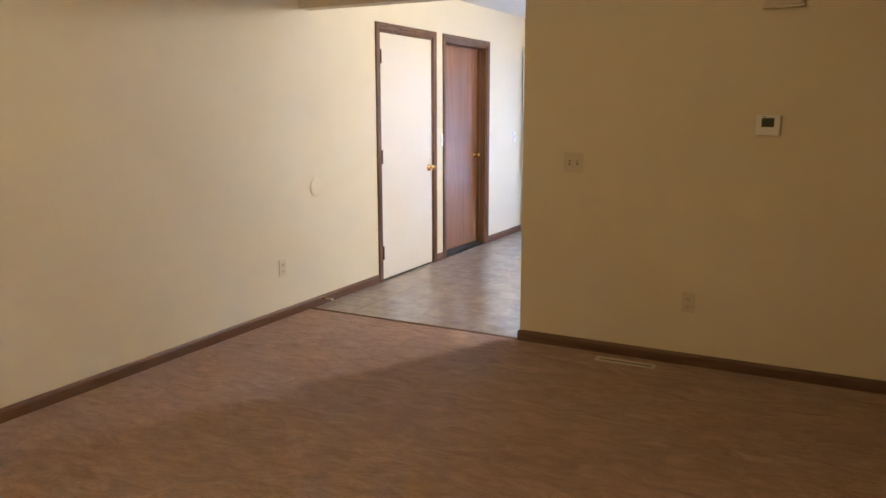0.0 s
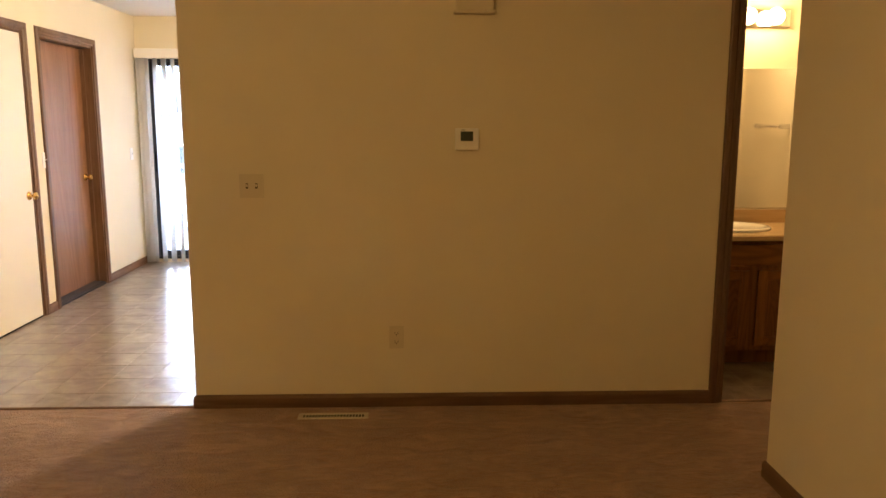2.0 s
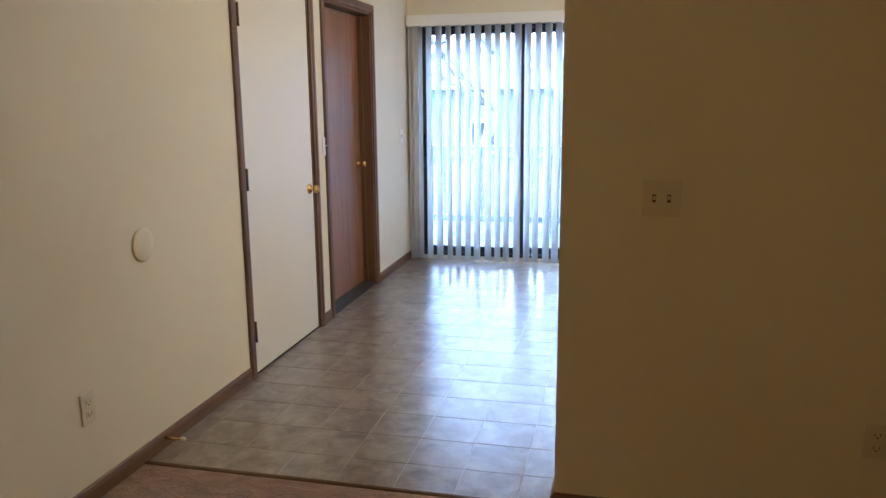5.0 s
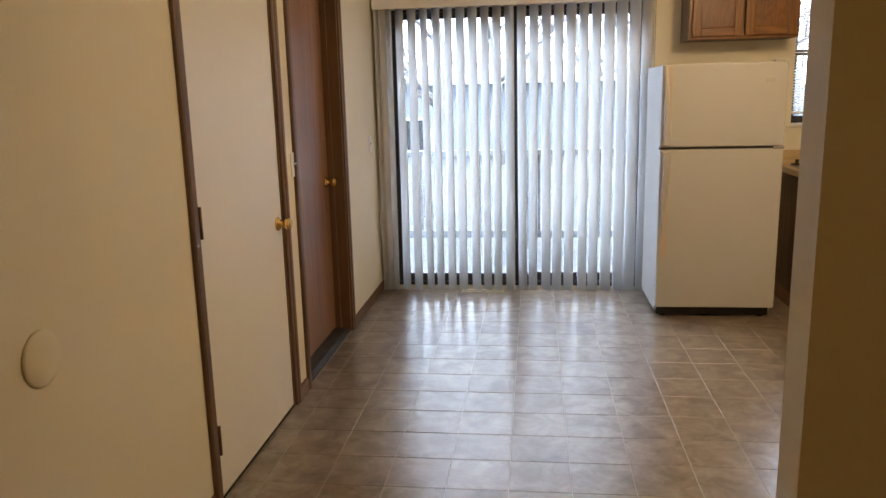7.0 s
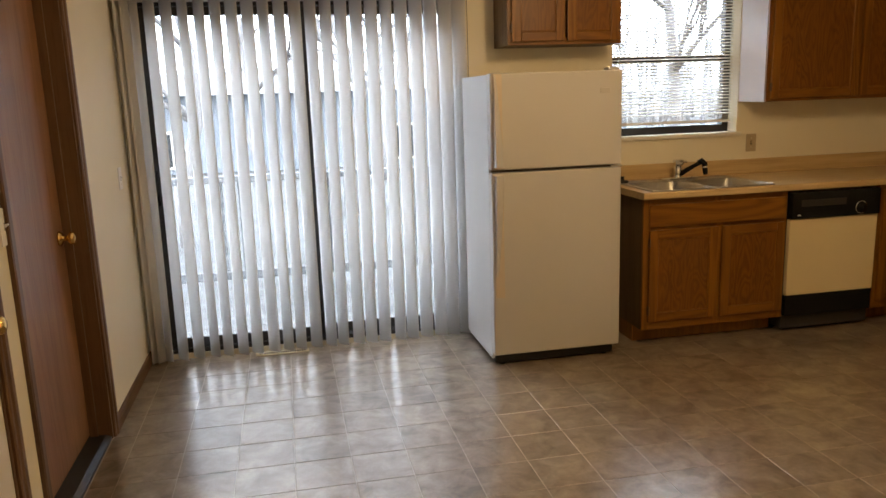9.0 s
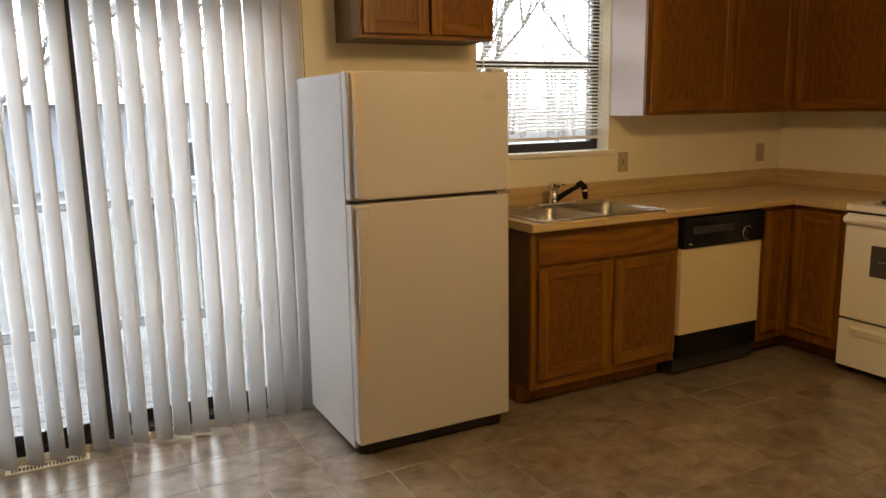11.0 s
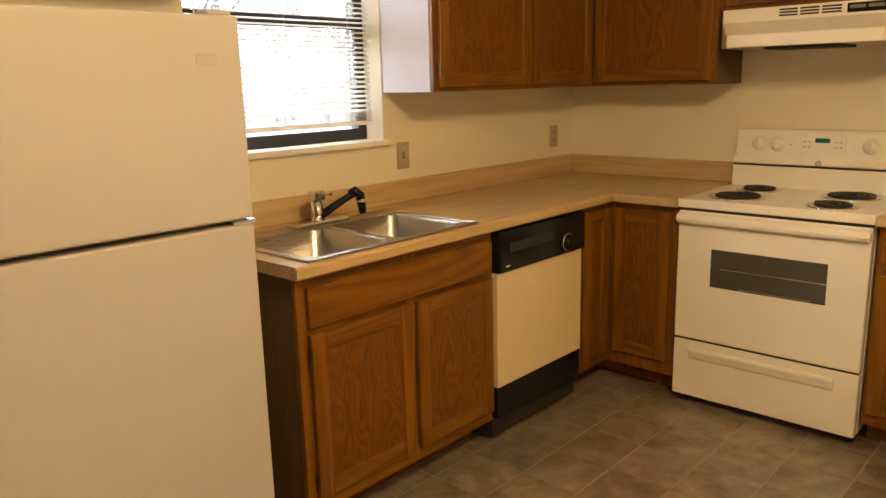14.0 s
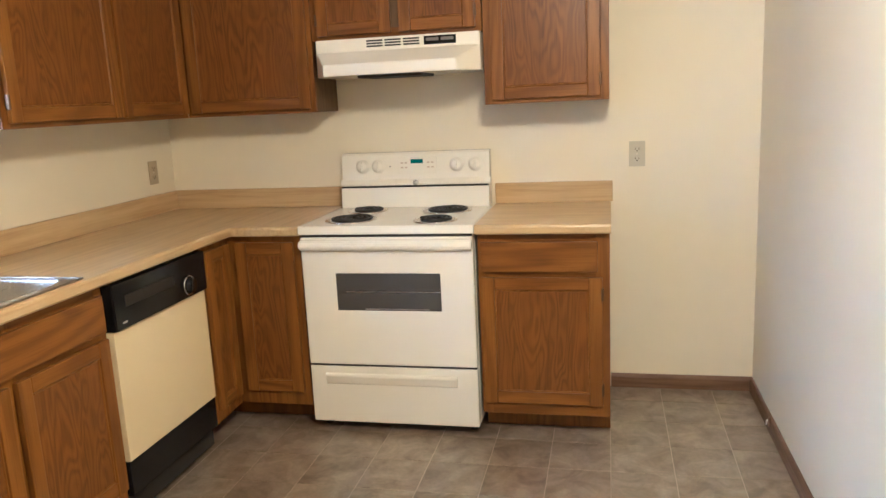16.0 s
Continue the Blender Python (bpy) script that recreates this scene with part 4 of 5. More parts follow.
prof = [(SV - 0.001, 0.812), (SV + 0.020, 0.815), (SV + 0.034, 0.826), (SV + 0.036, 0.842), (SV + 0.028, 0.856), (SV - 0.001, 0.862)]
hb = prism(E, prof, SU0 + 0.006, SU1 - 0.006)
bmesh.ops.bevel(hb, geom=list(hb.edges), offset=0.004, segments=2, affect="EDGES")
part("oven_handle", hb, BISQUE, oven, "wide moulded handle")
# Dark strips paint the shade in the gaps above and below the oven door.
part("door_gap", boxes(E, (SU0 + 0.008, SU1 - 0.008, SV - 0.03, SV - 0.006, 0.868, 0.880)), RUBBER, stove)
part("drawer_gap", boxes(E, (SU0 + 0.008, SU1 - 0.008, SV - 0.03, SV - 0.012, 0.297, 0.308)), RUBBER, stove)
drawer = part("storage_drawer", boxes(E, (SU0 + 0.004, SU1 - 0.004, SV - 0.05, SV - 0.002, 0.042, 0.297), bevel=0.006, seg=2), BISQUE, stove, "bisque storage drawer")
lip = prism(E, [(SV - 0.004, 0.214), (SV + 0.0035, 0.222), (SV + 0.011, 0.256), (SV + 0.008, 0.264), (SV - 0.004, 0.268)], -7.82, -7.235)
bmesh.ops.bevel(lip, geom=list(lip.edges), offset=0.0015, segments=2, affect="EDGES")
part("drawer_pull", lip, BISQUE, drawer, "moulded finger pull")
for u in (SU0 + 0.04, SU1 - 0.04):
    for v in (0.1, SV - 0.09):
        part("foot", lathe([(0, 0), (0.02, 0), (0.018, 0.02), (0.01, 0.022), (0.01, 0.05), (0, 0.05)], E(u, v, 0), seg=12), RUBBER, stove)
guard = part("backguard", prism(E, [(0.012, 0.916), (0.105, 0.916), (0.098, 1.012), (0.076, 1.016), (0.062, 1.165), (0.05, 1.176), (0.012, 1.176)], SU0 + 0.012, SU1 - 0.012), BISQUE, stove, "bisque control backguard")
gl = prism(E, [(0.074, 1.022), (0.094, 1.022), (0.091, 1.03), (0.076, 1.05)], SU0 + 0.006, SU1 - 0.006)
part("guard_lip", gl, BISQUE, guard)
# Shade line under the lip, laid on as a dark strip.
part("guard_shadow_gap", boxes(E, (SU0 + 0.015, SU1 - 0.015, 0.09, 0.1005, 1.012, 1.019)), RUBBER, guard)


def on_guard(z):
    return 0.076 - (z - 1.016) * (0.014 / 0.149)


for u in (-7.778, -7.698, -7.312, -7.222):
    z = 1.112
    k = part("control_knob", lathe([(0.0, -0.002), (0.034, -0.002), (0.034, 0.002), (0.027, 0.004), (0.025, 0.018), (0.022, 0.022), (0.0, 0.0225)], E(u, on_guard(z), z), (-1, 0, 0.094), 24), BISQUE, guard, "round bisque control knob")
    part("knob_grip", boxes(E, (u - 0.004, u + 0.004, on_guard(z) + 0.02, on_guard(z) + 0.031, z - 0.022, z + 0.022), bevel=0.002), BISQUE, k)
part("control_plate", boxes(E, (-7.60, -7.41, on_guard(1.11) - 0.004, on_guard(1.11) + 0.0045, 1.075, 1.15), bevel=0.001), BISQUE, guard, "bisque clock plate")
part("clock_display", boxes(E, (-7.535, -7.475, on_guard(1.11) + 0.004, on_guard(1.11) + 0.0056, 1.122, 1.142)), CLOCK_LCD, guard, "small teal clock display")
part("button_bars", boxes(E, *[(-7.585 + 0.02 * k - (0 if k < 2 else -0.09), -7.573 + 0.02 * k - (0 if k < 2 else -0.09), on_guard(1.11) + 0.004, on_guard(1.11) + 0.0054, z, z + 0.007) for k in range(4) for z in (1.1, 1.122)]), GRIP_SHADE_AND_BARS, guard)
part("badge", lathe([(0, 0), (0.014, 0.0), (0.012, 0.002), (0, 0.0025)], E(-7.51, 0.0925, 1.032), (-1, 0, 0.2), 18), STEEL, guard, "small oval badge")
part("indicator", lathe([(0, 0), (0.003, 0.0), (0.002, 0.002), (0, 0.0022)], E(-7.64, on_guard(1.11), 1.11), (-1, 0, 0), 10), RUBBER, guard)
for x, y, r in ((1.423, 7.711, 0.098), (1.683, 7.714, 0.078), (1.663, 7.331, 0.098), (1.383, 7.324, 0.078)):
    b = part("burner", lathe([(r + 0.016, 0.0), (r + 0.016, 0.004), (r + 0.010, 0.0055), (r + 0.002, 0.001), (0.03, -0.012), (0.0, -0.012)], (x, y, 0.9165), seg=36), CHROME, stove, "chrome drip pan")
    spiral = []
    turns = 4.0 if r > 0.09 else 3.2
    for k in range(int(turns * 26) + 1):
        a = 2 * math.pi * k / 26
        rr = 0.018 + (r - 0.022) * k / (turns * 26)
        spiral.append((x + rr * math.cos(a), y + rr * math.sin(a), 0.9245))
    part("coil", tube(spiral, 0.0062, 7), COIL, b, "black spiral heating coil")
    part("coil_support", boxes(A, (x - r + 0.006, x + r - 0.006, y - 0.003, y + 0.003, 0.9125, 0.9185), (x - 0.003, x + 0.003, y - r + 0.006, y + r - 0.006, 0.9125, 0.9185)), STEEL, b)

# ---- range hood ----
hood = thing("range_hood", E(-7.5, 0.24, 1.535), "bisque under-cabinet range hood with louvred vents", "range hood")
HU0, HU1, HN = -7.868, -7.136, 0.078      # ends, and how far the nose is drawn in at each end
HF, HV = EAST - 1.560, EAST - 1.425       # upper face and nose, out from the wall
HZ = (1.533, 1.580, 1.640, 1.693)         # underside, nose top, foot of the upper face, top


def hood_shell():
    """A box at the wall whose front swells into a narrower, chamfered nose."""
    bm = bmesh.new()
    rows = []
    for u0, u1, v, z in ((HU0, HU1, HF, HZ[3]), (HU0, HU1, HF, HZ[2]), (HU0 + HN, HU1 - HN, HV, HZ[1]), (HU0 + HN, HU1 - HN, HV, HZ[0])):
        rows.append((bm.verts.new(E(u0, v, z)), bm.verts.new(E(u1, v, z))))
    low = (bm.verts.new(E(HU0, HF, HZ[0])), bm.verts.new(E(HU1, HF, HZ[0])))
    back = [(bm.verts.new(E(HU0, 0.004, z)), bm.verts.new(E(HU1, 0.004, z))) for z in (HZ[3], HZ[0])]
    for p, o in zip(rows, rows[1:]):
        bm.faces.new((p[0], p[1], o[1], o[0]))
    for k in (0, 1):
        bm.faces.new((rows[1][k], rows[2][k], rows[3][k], low[k]))
        bm.faces.new((rows[0][k], rows[1][k], low[k], back[1][k], back[0][k]))
    bm.faces.new((rows[0][0], rows[0][1], back[0][1], back[0][0]))
    bm.faces.new((back[0][0], back[0][1], back[1][1], back[1][0]))
    bm.faces.new((rows[3][0], rows[3][1], low[1], back[1][1], back[1][0], low[0]))
    bmesh.ops.recalc_face_normals(bm, faces=list(bm.faces))
    bmesh.ops.bevel(bm, geom=list(bm.edges), offset=0.003, segments=2, affect="EDGES")
    return bm


hs = part("shell", hood_shell(), BISQUE, hood, "bisque enamel hood shell")
for g in range(3):
    for k in range(3):
        part("vent_slot", boxes(E, (-7.633 + g * 0.082, -7.561 + g * 0.082, HF - 0.003, HF + 0.0012, 1.653 + k * 0.0115, 1.660 + k * 0.0115)), RUBBER, hs, "dark louvre slot")
sw = part("switch_plate", boxes(E, (-7.377, -7.237, HF - 0.002, HF + 0.0025, 1.649, 1.685), bevel=0.001), BLACK, hs, "black switch panel")
for u in (-7.367, -7.302):
    part("rocker", boxes(E, (u, u + 0.055, HF + 0.002, HF + 0.006, 1.664, 1.677), bevel=0.001), GASKET, sw)
part("filter", boxes(E, (-7.66, -7.38, 0.16, 0.42, 1.522, 1.537), bevel=0.003), RUBBER, hood, "dark grease filter under the hood")

# ---- plates, thermostat, vents ----


def screw(parent, axes, u, v, z):
    c = axes(u, v, z)
    part("screw", lathe([(0, 0), (0.0035, 0), (0.003, 0.0012), (0, 0.0016)], c, axes(u, v + 1, z) - c, 10), IVORY, parent)


def outlet(axes, u, z, label, mat=None):
    """Duplex outlet: plate, two sockets with slots, one screw."""
    o = thing("power_outlet", axes(u, 0, z), label, "outlet", "wall plates")
    plate = part("plate", boxes(axes, (u - 0.036, u + 0.036, 0.0005, 0.006, z - 0.058, z + 0.058), bevel=0.003, seg=2), mat or IVORY, o)
    for dz in (-0.022, 0.022):
        s = part("socket", boxes(axes, (u - 0.017, u + 0.017, 0.004, 0.0078, z + dz - 0.014, z + dz + 0.014), bevel=0.003), mat or IVORY, o)
        part("slot", boxes(axes, (u - 0.009, u - 0.0065, 0.0075, 0.0083, z + dz - 0.004, z + dz + 0.006), (u + 0.0065, u + 0.009, 0.0075, 0.0083, z + dz - 0.004, z + dz + 0.006),
            (u - 0.003, u + 0.003, 0.0075, 0.0083, z + dz - 0.011, z + dz - 0.006)), IVORY_D, s)
    screw(o, axes, u, 0.006, z)
    return o


def switch(axes, u, z, gangs, label, mat=None):
    s = thing("light_switch", axes(u, 0, z), label, "light switch", "wall plates")
    w = 0.036 + 0.023 * (gangs - 1)
    part("plate", boxes(axes, (u - w, u + w, 0.0005, 0.006, z - 0.058, z + 0.058), bevel=0.003, seg=2), mat or IVORY, s)
    for g in range(gangs):
        c = u + (g - (gangs - 1) / 2) * 0.046
        part("surround", boxes(axes, (c - 0.0055, c + 0.0055, 0.005, 0.0066, z - 0.0125, z + 0.0125)), IVORY_D, s)
        part("toggle", prism(axes, [(0.005, z - 0.006), (0.0165, z + 0.004), (0.0175, z + 0.009), (0.005, z + 0.008)], c - 0.004, c + 0.004), mat or IVORY, s)
        screw(s, axes, c, 0.006, z + 0.03), screw(s, axes, c, 0.006, z - 0.03)
    return s


switch(P, -1.35, 1.121, 2, "double ivory toggle switch plate on the partition")
outlet(P, -0.66, 0.362, "ivory duplex outlet low on the partition")
outlet(W, 4.455, 0.355, "ivory duplex outlet low on the wall")
switch(W, 6.82, 1.14, 1, "white toggle switch plate between the two doors", WHITE_P)
switch(W, 8.565, 1.115, 1, "white toggle switch plate beside the sliding door", WHITE_P)
outlet(E, -6.480, 1.131, "tan duplex outlet above the floor space", TAN_P)
outlet(N, 1.715, 1.123, "tan duplex outlet above the worktop", TAN_W)
switch(N, 0.560, 1.116, 1, "tan switch plate beside the window", TAN_W)

def TH(u, v, z):
    return P(u - 0.009, v, z + 0.009)


def CH(u, v, z):
    return P(u - 0.018, v, z + 0.012)


thermo = thing("thermostat", TH(-0.305, 0, 1.336), "white square digital thermostat on the partition", "thermostat")
part("case", boxes(TH, (-0.362, -0.248, 0.0005, 0.026, 1.284, 1.388), bevel=0.006, seg=2), WHITE_P, thermo)
part("screen", boxes(TH, (-0.336, -0.276, 0.0255, 0.0268, 1.327, 1.373), bevel=0.0005), SCREEN, thermo, "dark grey screen")
part("buttons", boxes(TH, (-0.333, -0.312, 0.0255, 0.0275, 1.305, 1.314), (-0.301, -0.28, 0.0255, 0.0275, 1.305, 1.314), bevel=0.001), WHITE_P, thermo)
part("label_bars", boxes(TH, (-0.333, -0.316, 0.0255, 0.0265, 1.378, 1.3815)), GASKET, thermo)

chime = thing("door_chime", CH(-0.265, 0, 1.97), "ivory door chime box high on the partition", "door chime")
part("cover", boxes(CH, (-0.352, -0.178, 0.0005, 0.048, 1.925, 2.12), bevel=0.006, seg=2), IVORY, chime)
part("end_strip", boxes(CH, (-0.362, -0.168, 0.0005, 0.052, 1.913, 1.927), bevel=0.002), IVORY, chime)


def register(name, x0, x1, y0, y1, z, slots, along_x, label):
    r = thing(name, A((x0 + x1) / 2, (y0 + y1) / 2, z), label, "floor vent", "floor registers")
    rim = 0.014
    part("rim", boxes(A, (x0, x1, y0, y0 + rim, z - 0.002, z + 0.006), (x0, x1, y1 - rim, y1, z - 0.002, z + 0.006), (x0, x0 + rim * 1.4, y0 + rim, y1 - rim, z - 0.002, z + 0.006), (x1 - rim * 1.4, x1, y0 + rim, y1 - rim, z - 0.002, z + 0.006), bevel=0.0025), IVORY, r)
    part("duct", boxes(A, (x0 + rim, x1 - rim, y0 + rim, y1 - rim, z - 0.003, z + 0.0008)), RUBBER, r, "dark duct opening")
    w = (x1 - x0 - 2.8 * rim) / slots
    for k in range(slots + 1):
        c = x0 + 1.4 * rim + k * w
        part("louvre", boxes(A, (c - 0.0022, c + 0.0022, y0 + rim, y1 - rim, z + 0.001, z + 0.0048)), IVORY, r)
    return r


register("floor_register", -1.139, -0.797, 4.562, 4.632, 0.0, 20, True, "ivory metal floor vent in the carpet")
register("floor_register", -2.715, -2.398, 8.752, 8.818, 0.0, 20, True, "ivory metal floor vent before the sliding door")

bumper = thing("wall_bumper", W(4.857, 0, 0.875), "round white wall bumper disc behind a door swing", "wall bumper")
part("disc", lathe([(0.0, 0.0), (0.068, 0.0), (0.068, 0.005), (0.062, 0.0085), (0.04, 0.011), (0.0, 0.012)], W(4.857, 0.0005, 0.877), (1, 0, 0), 36), WALL, bumper)
stop_ = thing("door_stop", W(4.88, 0.012, 0.045), "spring door stop screwed to the baseboard", "door stop")
part("rod", tube([W(4.88, 0.012, 0.045), W(4.885, 0.06, 0.043), W(4.89, 0.085, 0.042)], 0.005, 10, None, [0.007, 0.005, 0.005]), BRASS, stop_)
part("tip", lathe([(0, 0), (0.008, 0), (0.008, 0.016), (0.005, 0.02), (0, 0.02)], W(4.89, 0.083, 0.042), (1, 0.05, 0), 12), WHITE_P, stop_, "white rubber tip")

stub = thing("cable_stub", A(1.44, NOOK_Y + 0.014, 0.05), "short white cable stub at the baseboard", "cable")
part("clip", boxes(A, (1.425, 1.455, NOOK_Y + 0.0135, NOOK_Y + 0.02, 0.03, 0.068), bevel=0.002), TRIM_X, stub)
part("cable", tube([(1.435, NOOK_Y + 0.018, 0.058), (1.437, NOOK_Y + 0.024, 0.054), (1.438, NOOK_Y + 0.025, 0.036)], 0.003, 8), WHITE_P, stub, "white cable end")

# ---- bathroom vanity ----
vanity = thing("bathroom_vanity", A(1.3, 5.55, 0), "oak bathroom vanity cabinet", "vanity")
VY = 5.285
VM = lambda u, v, z: Vector((u, BATH_N - v, z))
VD = BATH_N - VY
part("body", boxes(VM, (0.9, BATH_E - 0.004, 0.003, VD - 0.038, 0.1, 0.755)), OAK, vanity)
part("toe_kick", boxes(VM, (0.9, BATH_E - 0.004, 0.003, VD - 0.1, 0.0, 0.1)), OAK, vanity, "dark recessed toe kick")
part("face_frame", boxes(VM, (0.9, BATH_E - 0.004, VD - 0.038, VD - 0.018, 0.1, 0.755), bevel=0.001), OAK, vanity)
part("drawer_front", boxes(VM, (0.95, 1.60, VD - 0.018, VD, 0.61, 0.735), bevel=0.006, seg=2), OAK_X, vanity)
part("drawer_front", boxes(VM, (1.64, 1.87, VD - 0.018, VD, 0.61, 0.735), bevel=0.006, seg=2), OAK_X, vanity)
cab_door(vanity, VM, 0.95, 1.37, VD - 0.018, 0.13, 0.58, 0)
cab_door(vanity, VM, 1.42, 1.85, VD - 0.018, 0.13, 0.58, 0)
vtop = part("top", prism(VM, [(0.001, 0.757), (VD + 0.02, 0.757), (VD + 0.024, 0.762), (VD + 0.024, 0.785), (VD + 0.014, 0.793), (0.001, 0.793)], 0.89, BATH_E - 0.002), LAMINATE, vanity, "wood-grain laminate top")
part("backsplash", boxes(VM, (0.89, BATH_E - 0.003, 0.001, 0.02, 0.793, 0.875), bevel=0.003), LAMINATE, vtop)
basin = thing("bathroom_basin", A(1.33, 5.56, 0.79), "white porcelain drop-in oval basin", "basin")
bm = lathe([(0.25, 0.003), (0.252, 0.012), (0.24, 0.02), (0.215, 0.018), (0.205, 0.004)], (0, 0, 0), seg=48)
for v in bm.verts:
    v.co = Vector((v.co.x * 1.0, v.co.y * 0.84, v.co.z)) + Vector((1.33, 5.55, 0.791))
part("rim", bm, PORCELAIN, basin)
bm = lathe([(0.205, 0.012), (0.19, 0.006), (0.0, 0.004)], (0, 0, 0), seg=48)
for v in bm.verts:
    v.co = Vector((v.co.x * 1.0, v.co.y * 0.84, v.co.z)) + Vector((1.33, 5.55, 0.791))
part("bowl", bm, PORCELAIN, basin)
btap = thing("basin_faucet", A(1.36, 5.73, 0.8), "chrome two-handle basin faucet", "faucet")
part("base_plate", boxes(A, (1.29, 1.43, 5.715, 5.755, 0.795, 0.815), bevel=0.007, seg=2), CHROME, btap)
part("body", lathe([(0, 0), (0.024, 0), (0.02, 0.03), (0.022, 0.06), (0.012, 0.075), (0, 0.076)], (1.36, 5.735, 0.812), seg=18), CHROME, btap)
part("spout", tube([(1.36, 5.73, 0.845), (1.36, 5.69, 0.868), (1.36, 5.64, 0.862), (1.36, 5.62, 0.845)], 0.012, 12), CHROME, btap)
part("handle", tube([(1.36, 5.735, 0.885), (1.385, 5.74, 0.9), (1.42, 5.742, 0.905)], 0.008, 10), CHROME, btap)
part("handle", lathe([(0, 0), (0.014, 0), (0.017, 0.018), (0.012, 0.03), (0, 0.032)], (1.30, 5.735, 0.813), seg=14), CHROME, btap)
solid("vanity_mirror", boxes(VM, (0.95, 1.86, 0.001, 0.007, 0.885, 1.758), bevel=0.001), MIRROR, "plain frameless wall mirror above the vanity", "mirror")
vlight = thing("vanity_light", VM(1.45, 0, 2.06), "lit bar lamp with round bulbs above the mirror", "wall lamp")
part("back_plate", boxes(VM, (1.15, 1.75, 0.001, 0.03, 2.005, 2.115), bevel=0.005), CHROME, vlight)
for x in (1.28, 1.45, 1.62):
    part("socket", lathe([(0, 0), (0.024, 0), (0.022, 0.022), (0, 0.022)], VM(x, 0.03, 2.06), (0, -1, 0), 16), CHROME, vlight)
    g = part("globe", lathe([(0.014, 0.0)] + [(0.052 * math.sin(radians(a)), 0.058 - 0.052 * math.cos(radians(a))) for a in range(20, 180, 20)] + [(0, 0.11)], VM(x, 0.045, 2.06), (0, -1, 0), 20), LIT_GLASS, vlight, "glowing frosted globe")
    g.visible_shadow = False
rail_ = thing("towel_bar", A(1.89, 5.3, 1.4), "chrome towel bar on the bathroom wall", "towel bar")
part("bar", tube([(1.835, 5.25, 1.40), (1.835, 5.62, 1.40)], 0.008, 10), CHROME, rail_)
for y in (5.25, 5.62):
    part("post", boxes(A, (1.83, BATH_E - 0.001, y - 0.011, y + 0.011, 1.385, 1.415), bevel=0.003), CHROME, rail_)

# ---- ceiling lamps ----


def dome_lamp(x, y, label):
    d = thing("ceiling_lamp", A(x, y, CEIL), label, "ceiling lamp", "ceiling lamps")
    part("canopy", lathe([(0, 0), (0.16, 0), (0.16, -0.012), (0.15, -0.025), (0, -0.025)], (x, y, CEIL - 0.001), seg=32), BRASS, d)
    g = part("shade", lathe([(0.148, -0.026), (0.145, -0.06), (0.115, -0.11), (0.06, -0.14), (0.0, -0.148)], (x, y, CEIL), seg=32), LIT_GLASS, d, "glowing frosted glass dome")
    g.visible_shadow = False


dome_lamp(-1.4, 1.5, "lit frosted glass dome lamp on the living room ceiling")
dome_lamp(-0.8, 6.5, "lit frosted glass dome lamp on the kitchen ceiling")
# ---- outdoors ----
GZ = -0.55
gb = bmesh.new()
bmesh.ops.create_grid(gb, x_segments=60, y_segments=60, size=900)
for v in gb.verts:
    v.co.x, v.co.y = v.co.x * abs(v.co.x) / 900, v.co.y * abs(v.co.y) / 900
    d = max(0.0, v.co.y - 20)
    v.co.z = GZ - 0.02 * min(d, 60) + 0.12 * noise.noise(v.co * 0.12)
    if -8 < v.co.x < 8 and -8 < v.co.y < 12:
        v.co.z = GZ
structure("ground", gb, SNOW, "snow-dusted lawn behind the house", "ground")
deck = thing("deck", A(-2.3, 9.8, -0.06), "weathered wooden deck outside the sliding door", "deck", "", "structure")
for k in range(12):
    part("plank", boxes(A, (-4.6, 0.2, 9.03 + k * 0.14, 9.03 + k * 0.14 + 0.134, -0.09, -0.05), bevel=0.003), DECK, deck)
part("joist", boxes(A, (-4.5, -4.4, 9.02, 10.7, -0.3, -0.09), (-2.3, -2.2, 9.02, 10.7, -0.3, -0.09), (0.0, 0.1, 9.02, 10.7, -0.3, -0.09)), DECK, deck)
part("footing", boxes(A, (-4.5, -4.4, 10.5, 10.6, -0.9, -0.3), (-2.3, -2.2, 10.5, 10.6, -0.9, -0.3), (0.0, 0.1, 10.5, 10.6, -0.9, -0.3)), DECK, deck)
railing = thing("deck_railing", A(-2.3, 10.6, -0.05), "dark weathered deck railing with slim balusters", "railing")
part("top_rail", boxes(A, (-4.6, 0.2, 10.56, 10.66, 0.86, 0.91), bevel=0.004), RAIL, railing)
part("bottom_rail", boxes(A, (-4.6, 0.2, 10.59, 10.63, 0.06, 0.13), bevel=0.004), RAIL, railing)
for k in range(3):
    x = -4.5 + k * 2.3
    part("post", boxes(A, (x - 0.045, x + 0.045, 10.56, 10.65, -0.05, 0.86)), RAIL, railing)
for k in range(33):
    x = -4.4 + k * 0.142
    part("baluster", boxes(A, (x - 0.012, x + 0.012, 10.6, 10.62, 0.13, 0.86)), RAIL, railing)


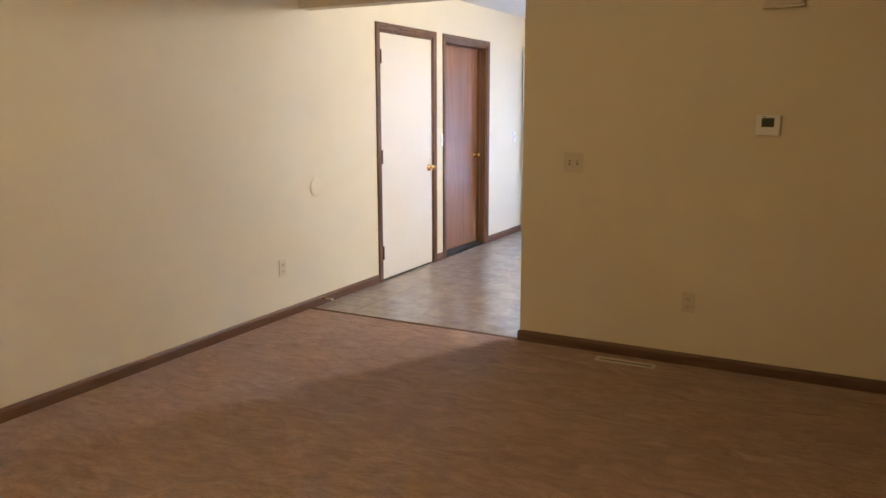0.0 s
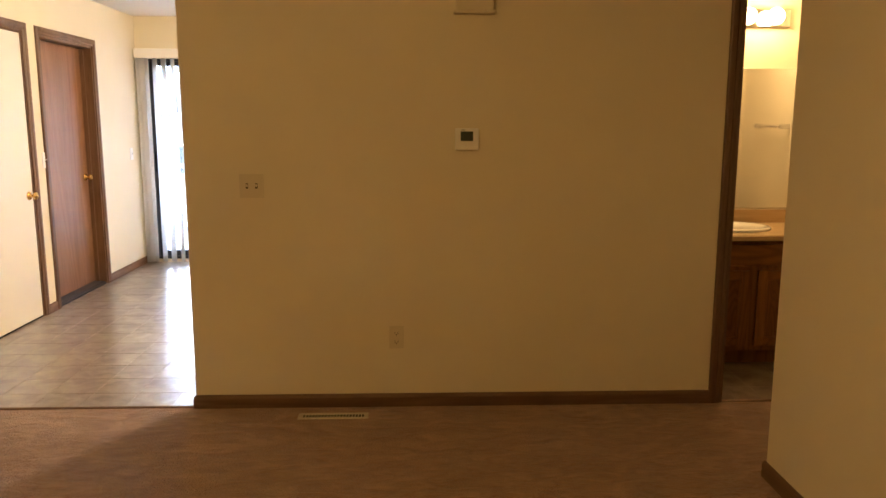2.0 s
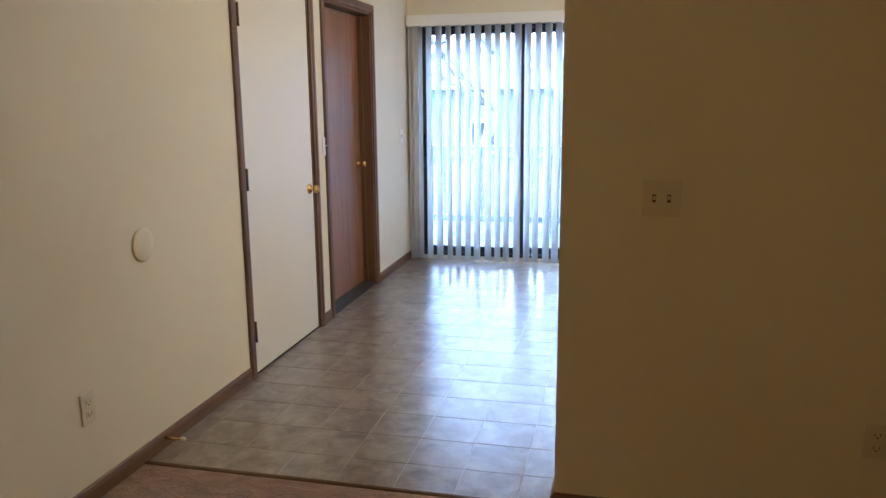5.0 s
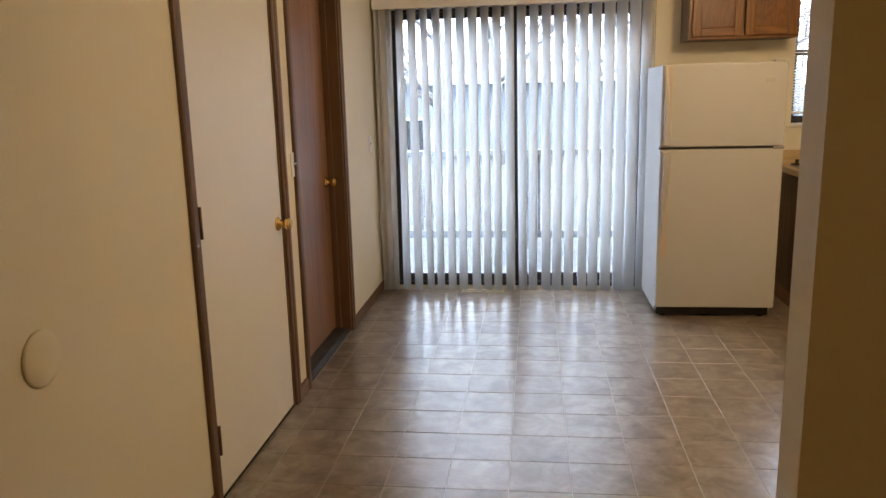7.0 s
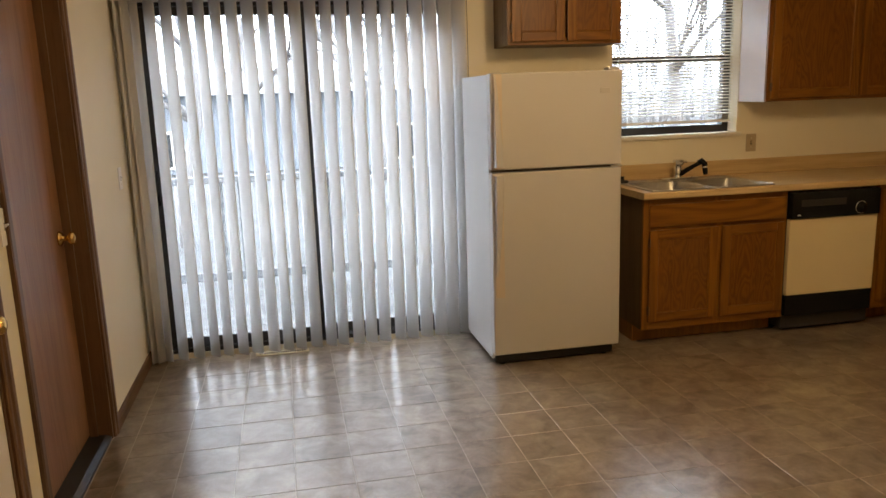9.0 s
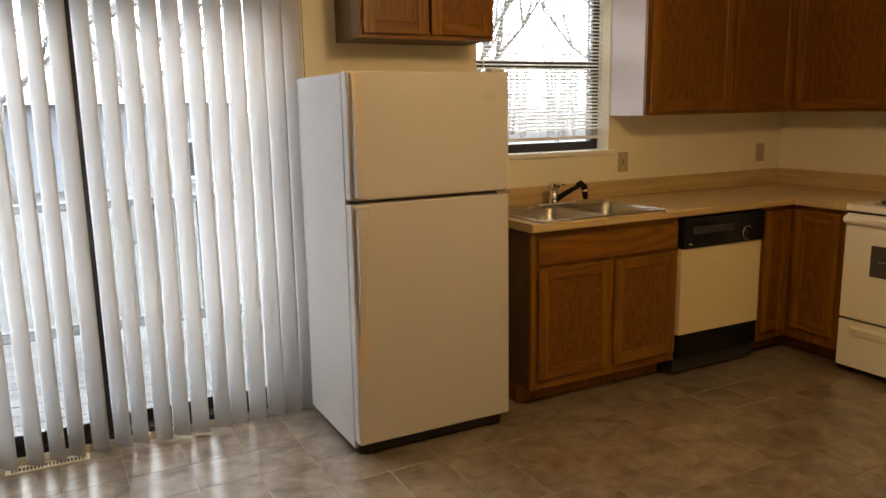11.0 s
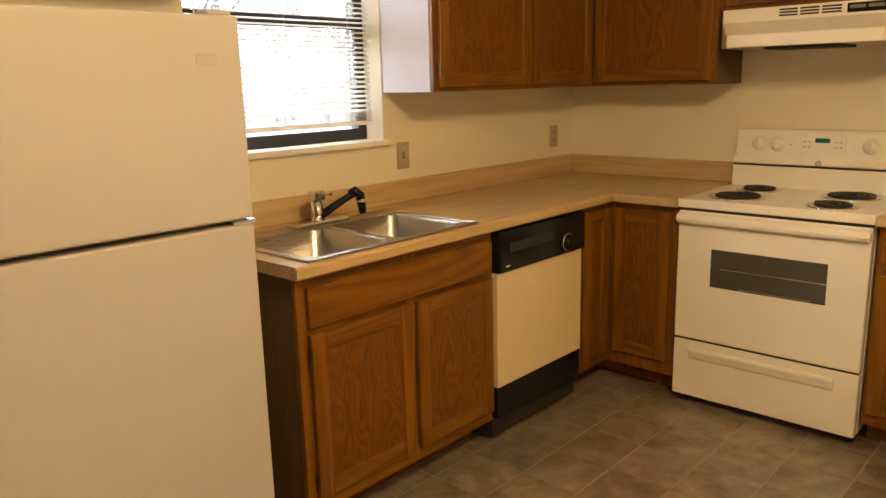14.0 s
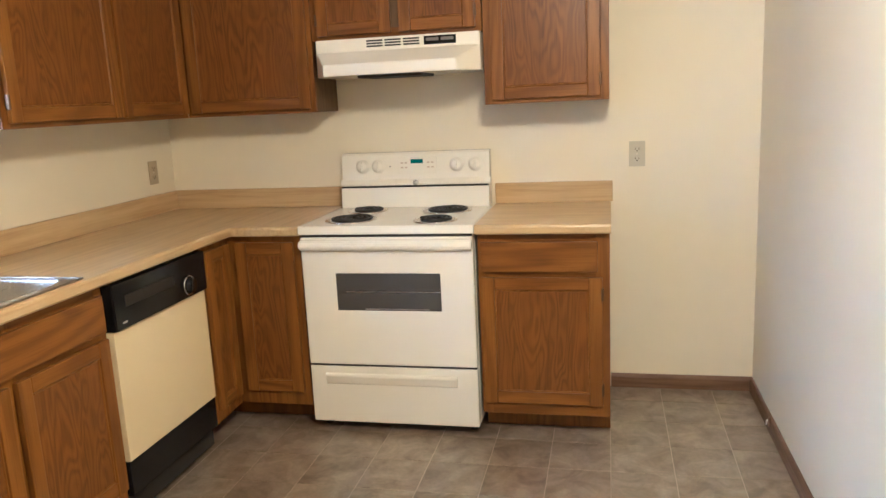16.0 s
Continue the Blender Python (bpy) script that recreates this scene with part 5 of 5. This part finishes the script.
def bare_tree(x, y, height, seed):
    """Leafless tree: a tapered trunk with limbs that fork into twigs."""
    r = random.Random(seed)
    base = GZ - 0.02 * max(0.0, min(y - 20, 60)) - 0.15
    t = thing("bare_tree", A(x, y, base), "leafless grey-brown winter tree", "tree", "trees behind the house")
    pts, rad = [], []
    p = Vector((x, y, base))
    for k in range(9):
        pts.append(p.copy())
        rad.append((0.014 + 0.009 * (1 - k / 8)) * height * 0.55 * (1 - 0.75 * k / 8))
        p += Vector((r.uniform(-0.04, 0.04), r.uniform(-0.04, 0.04), 0.105)) * height
    part("trunk", tube(pts, 0.1, 8, None, rad), BARK, t)
    crown = bmesh.new()

    def grow(q, d, length, radius, level):
        line, rr = [q.copy()], [radius]
        for k in range(3):
            d = (d + Vector((r.uniform(-0.3, 0.3), r.uniform(-0.3, 0.3), r.uniform(-0.05, 0.3)))).normalized()
            q = q + d * length / 3
            line.append(q.copy())
            rr.append(radius * (1 - 0.25 * (k + 1)))
            if level < 3:
                for _ in range(2 if level < 2 else 1):
                    e = (d + Vector((r.uniform(-1, 1), r.uniform(-1, 1), r.uniform(-0.2, 0.7))) * 0.8).normalized()
                    grow(q, e, length * r.uniform(0.45, 0.65), radius * 0.5, level + 1)
        tube(line, radius, 4 if level > 1 else 6, crown, rr)

    for k in range(2, 9):
        for _ in range(2):
            a = r.uniform(0, 2 * math.pi)
            grow(pts[k], Vector((math.cos(a), math.sin(a), r.uniform(0.3, 1.1))).normalized(), height * r.uniform(0.22, 0.36) * (1.15 - k / 12), rad[k] * 0.6, 0 if k < 6 else 1)
    part("crown", crown, BARK, t, "bare forking branches")


for n_, (x, y, h) in enumerate(((-3.9, 15.5, 9), (-1.2, 18, 11), (0.9, 14.5, 8.5), (2.3, 17, 10), (4.6, 15, 9), (6.2, 20, 12), (-6.5, 19, 11), (8.5, 17, 10), (0.0, 24, 12), (3.4, 25, 13), (-3.0, 26, 12))):
    bare_tree(x, y, h, 11 + n_)

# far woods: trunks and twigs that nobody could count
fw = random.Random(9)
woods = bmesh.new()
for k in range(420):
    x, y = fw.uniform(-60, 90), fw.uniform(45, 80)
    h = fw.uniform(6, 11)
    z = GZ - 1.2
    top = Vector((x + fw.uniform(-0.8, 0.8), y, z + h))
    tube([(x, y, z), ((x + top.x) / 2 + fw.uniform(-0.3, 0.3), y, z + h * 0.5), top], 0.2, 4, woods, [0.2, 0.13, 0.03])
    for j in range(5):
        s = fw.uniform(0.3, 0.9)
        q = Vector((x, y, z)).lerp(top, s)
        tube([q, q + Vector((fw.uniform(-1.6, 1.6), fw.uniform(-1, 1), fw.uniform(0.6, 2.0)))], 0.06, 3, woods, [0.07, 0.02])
solid("far_woods", woods, FAR_BARK, "strip of leafless winter woods, haze put into the pale bark", "woods", "", "stuff")
house = thing("neighbour_house", A(-6, 32, -1.4), "low grey house beyond the lawn", "house")
part("wall", boxes(A, (-14, 3.5, 30, 36, -1.8, 1.75)), SIDING, house)
part("roof", prism(lambda u, v, z: Vector((u, 33 + v, z)), [(-3.5, 1.7), (0, 2.5), (3.5, 1.7)], -14.4, 3.9), RAIL, house, "dark shingle roof")
for x in (-12, -9, -6.4, 1.6):
    w = part("window", boxes(A, (x - 0.5, x + 0.5, 29.94, 30.02, -0.6, 0.6)), DOOR_PAINT, house)
    part("pane", boxes(A, (x - 0.42, x + 0.42, 29.92, 29.95, -0.52, 0.52)), OVEN_GLASS, w)

# ---- vinyl tiles, last ----
TS, TX, TY = 0.2355, -2.98, 6.37
GAP = 0.0014


def tile_mesh(w, d):
    bm = box(bmesh.new(), A, -w / 2, w / 2, -d / 2, d / 2, -0.004, 0.0)
    tops = [e for e in bm.edges if all(v.co.z > -0.001 for v in e.verts)]
    bmesh.ops.bevel(bm, geom=tops, offset=0.0007, segments=1, affect="EDGES")
    me = bpy.data.meshes.new("tile")
    bm.to_mesh(me)
    bm.free()
    me.materials.append(VINYL)
    return me


TILES = {}
rest = bmesh.new()
trng = random.Random(2)
count = 0
i0, i1 = math.floor((WEST - TX) / TS), math.ceil((EAST - TX) / TS)
j0, j1 = math.floor((PART - TY) / TS), math.ceil((NORTH - TY) / TS)
for j in range(j0, j1):
    for i in range(i0, i1):
        x0, x1 = max(TX + i * TS, WEST) + GAP, min(TX + (i + 1) * TS, EAST) - GAP
        y0, y1 = max(TY + j * TS, PART + 0.016) + GAP, min(TY + (j + 1) * TS, NORTH) - GAP
        if x1 - x0 < 0.01 or y1 - y0 < 0.01:
            continue
        xc, yc = (x0 + x1) / 2, (y0 + y1) / 2
        hidden = (yc > 8.35 and xc > -1.4) or (xc > 1.4 and yc > 6.65) or (xc > NOOK_X - 0.1 and yc < 5.95)
        if hidden or count >= 300:
            rest.faces.new([rest.verts.new(c) for c in ((x0, y0, 0), (x1, y0, 0), (x1, y1, 0), (x0, y1, 0))])
            continue
        key = (round(x1 - x0, 4), round(y1 - y0, 4))
        if key not in TILES:
            TILES[key] = tile_mesh(*key)
        t = new("tile", TILES[key])
        t.matrix_basis = Matrix.Translation((xc, yc, 0.0)) @ pose(0, 0, 0, trng.uniform(-0.05, 0.05), trng.uniform(-0.05, 0.05), 0)
        t.parent = floor
        t.matrix_parent_inverse = WORLD_OF[floor].inverted()
        count += 1
tagged(part("tile_field", rest, VINYL, floor), "", "", "", "stuff")
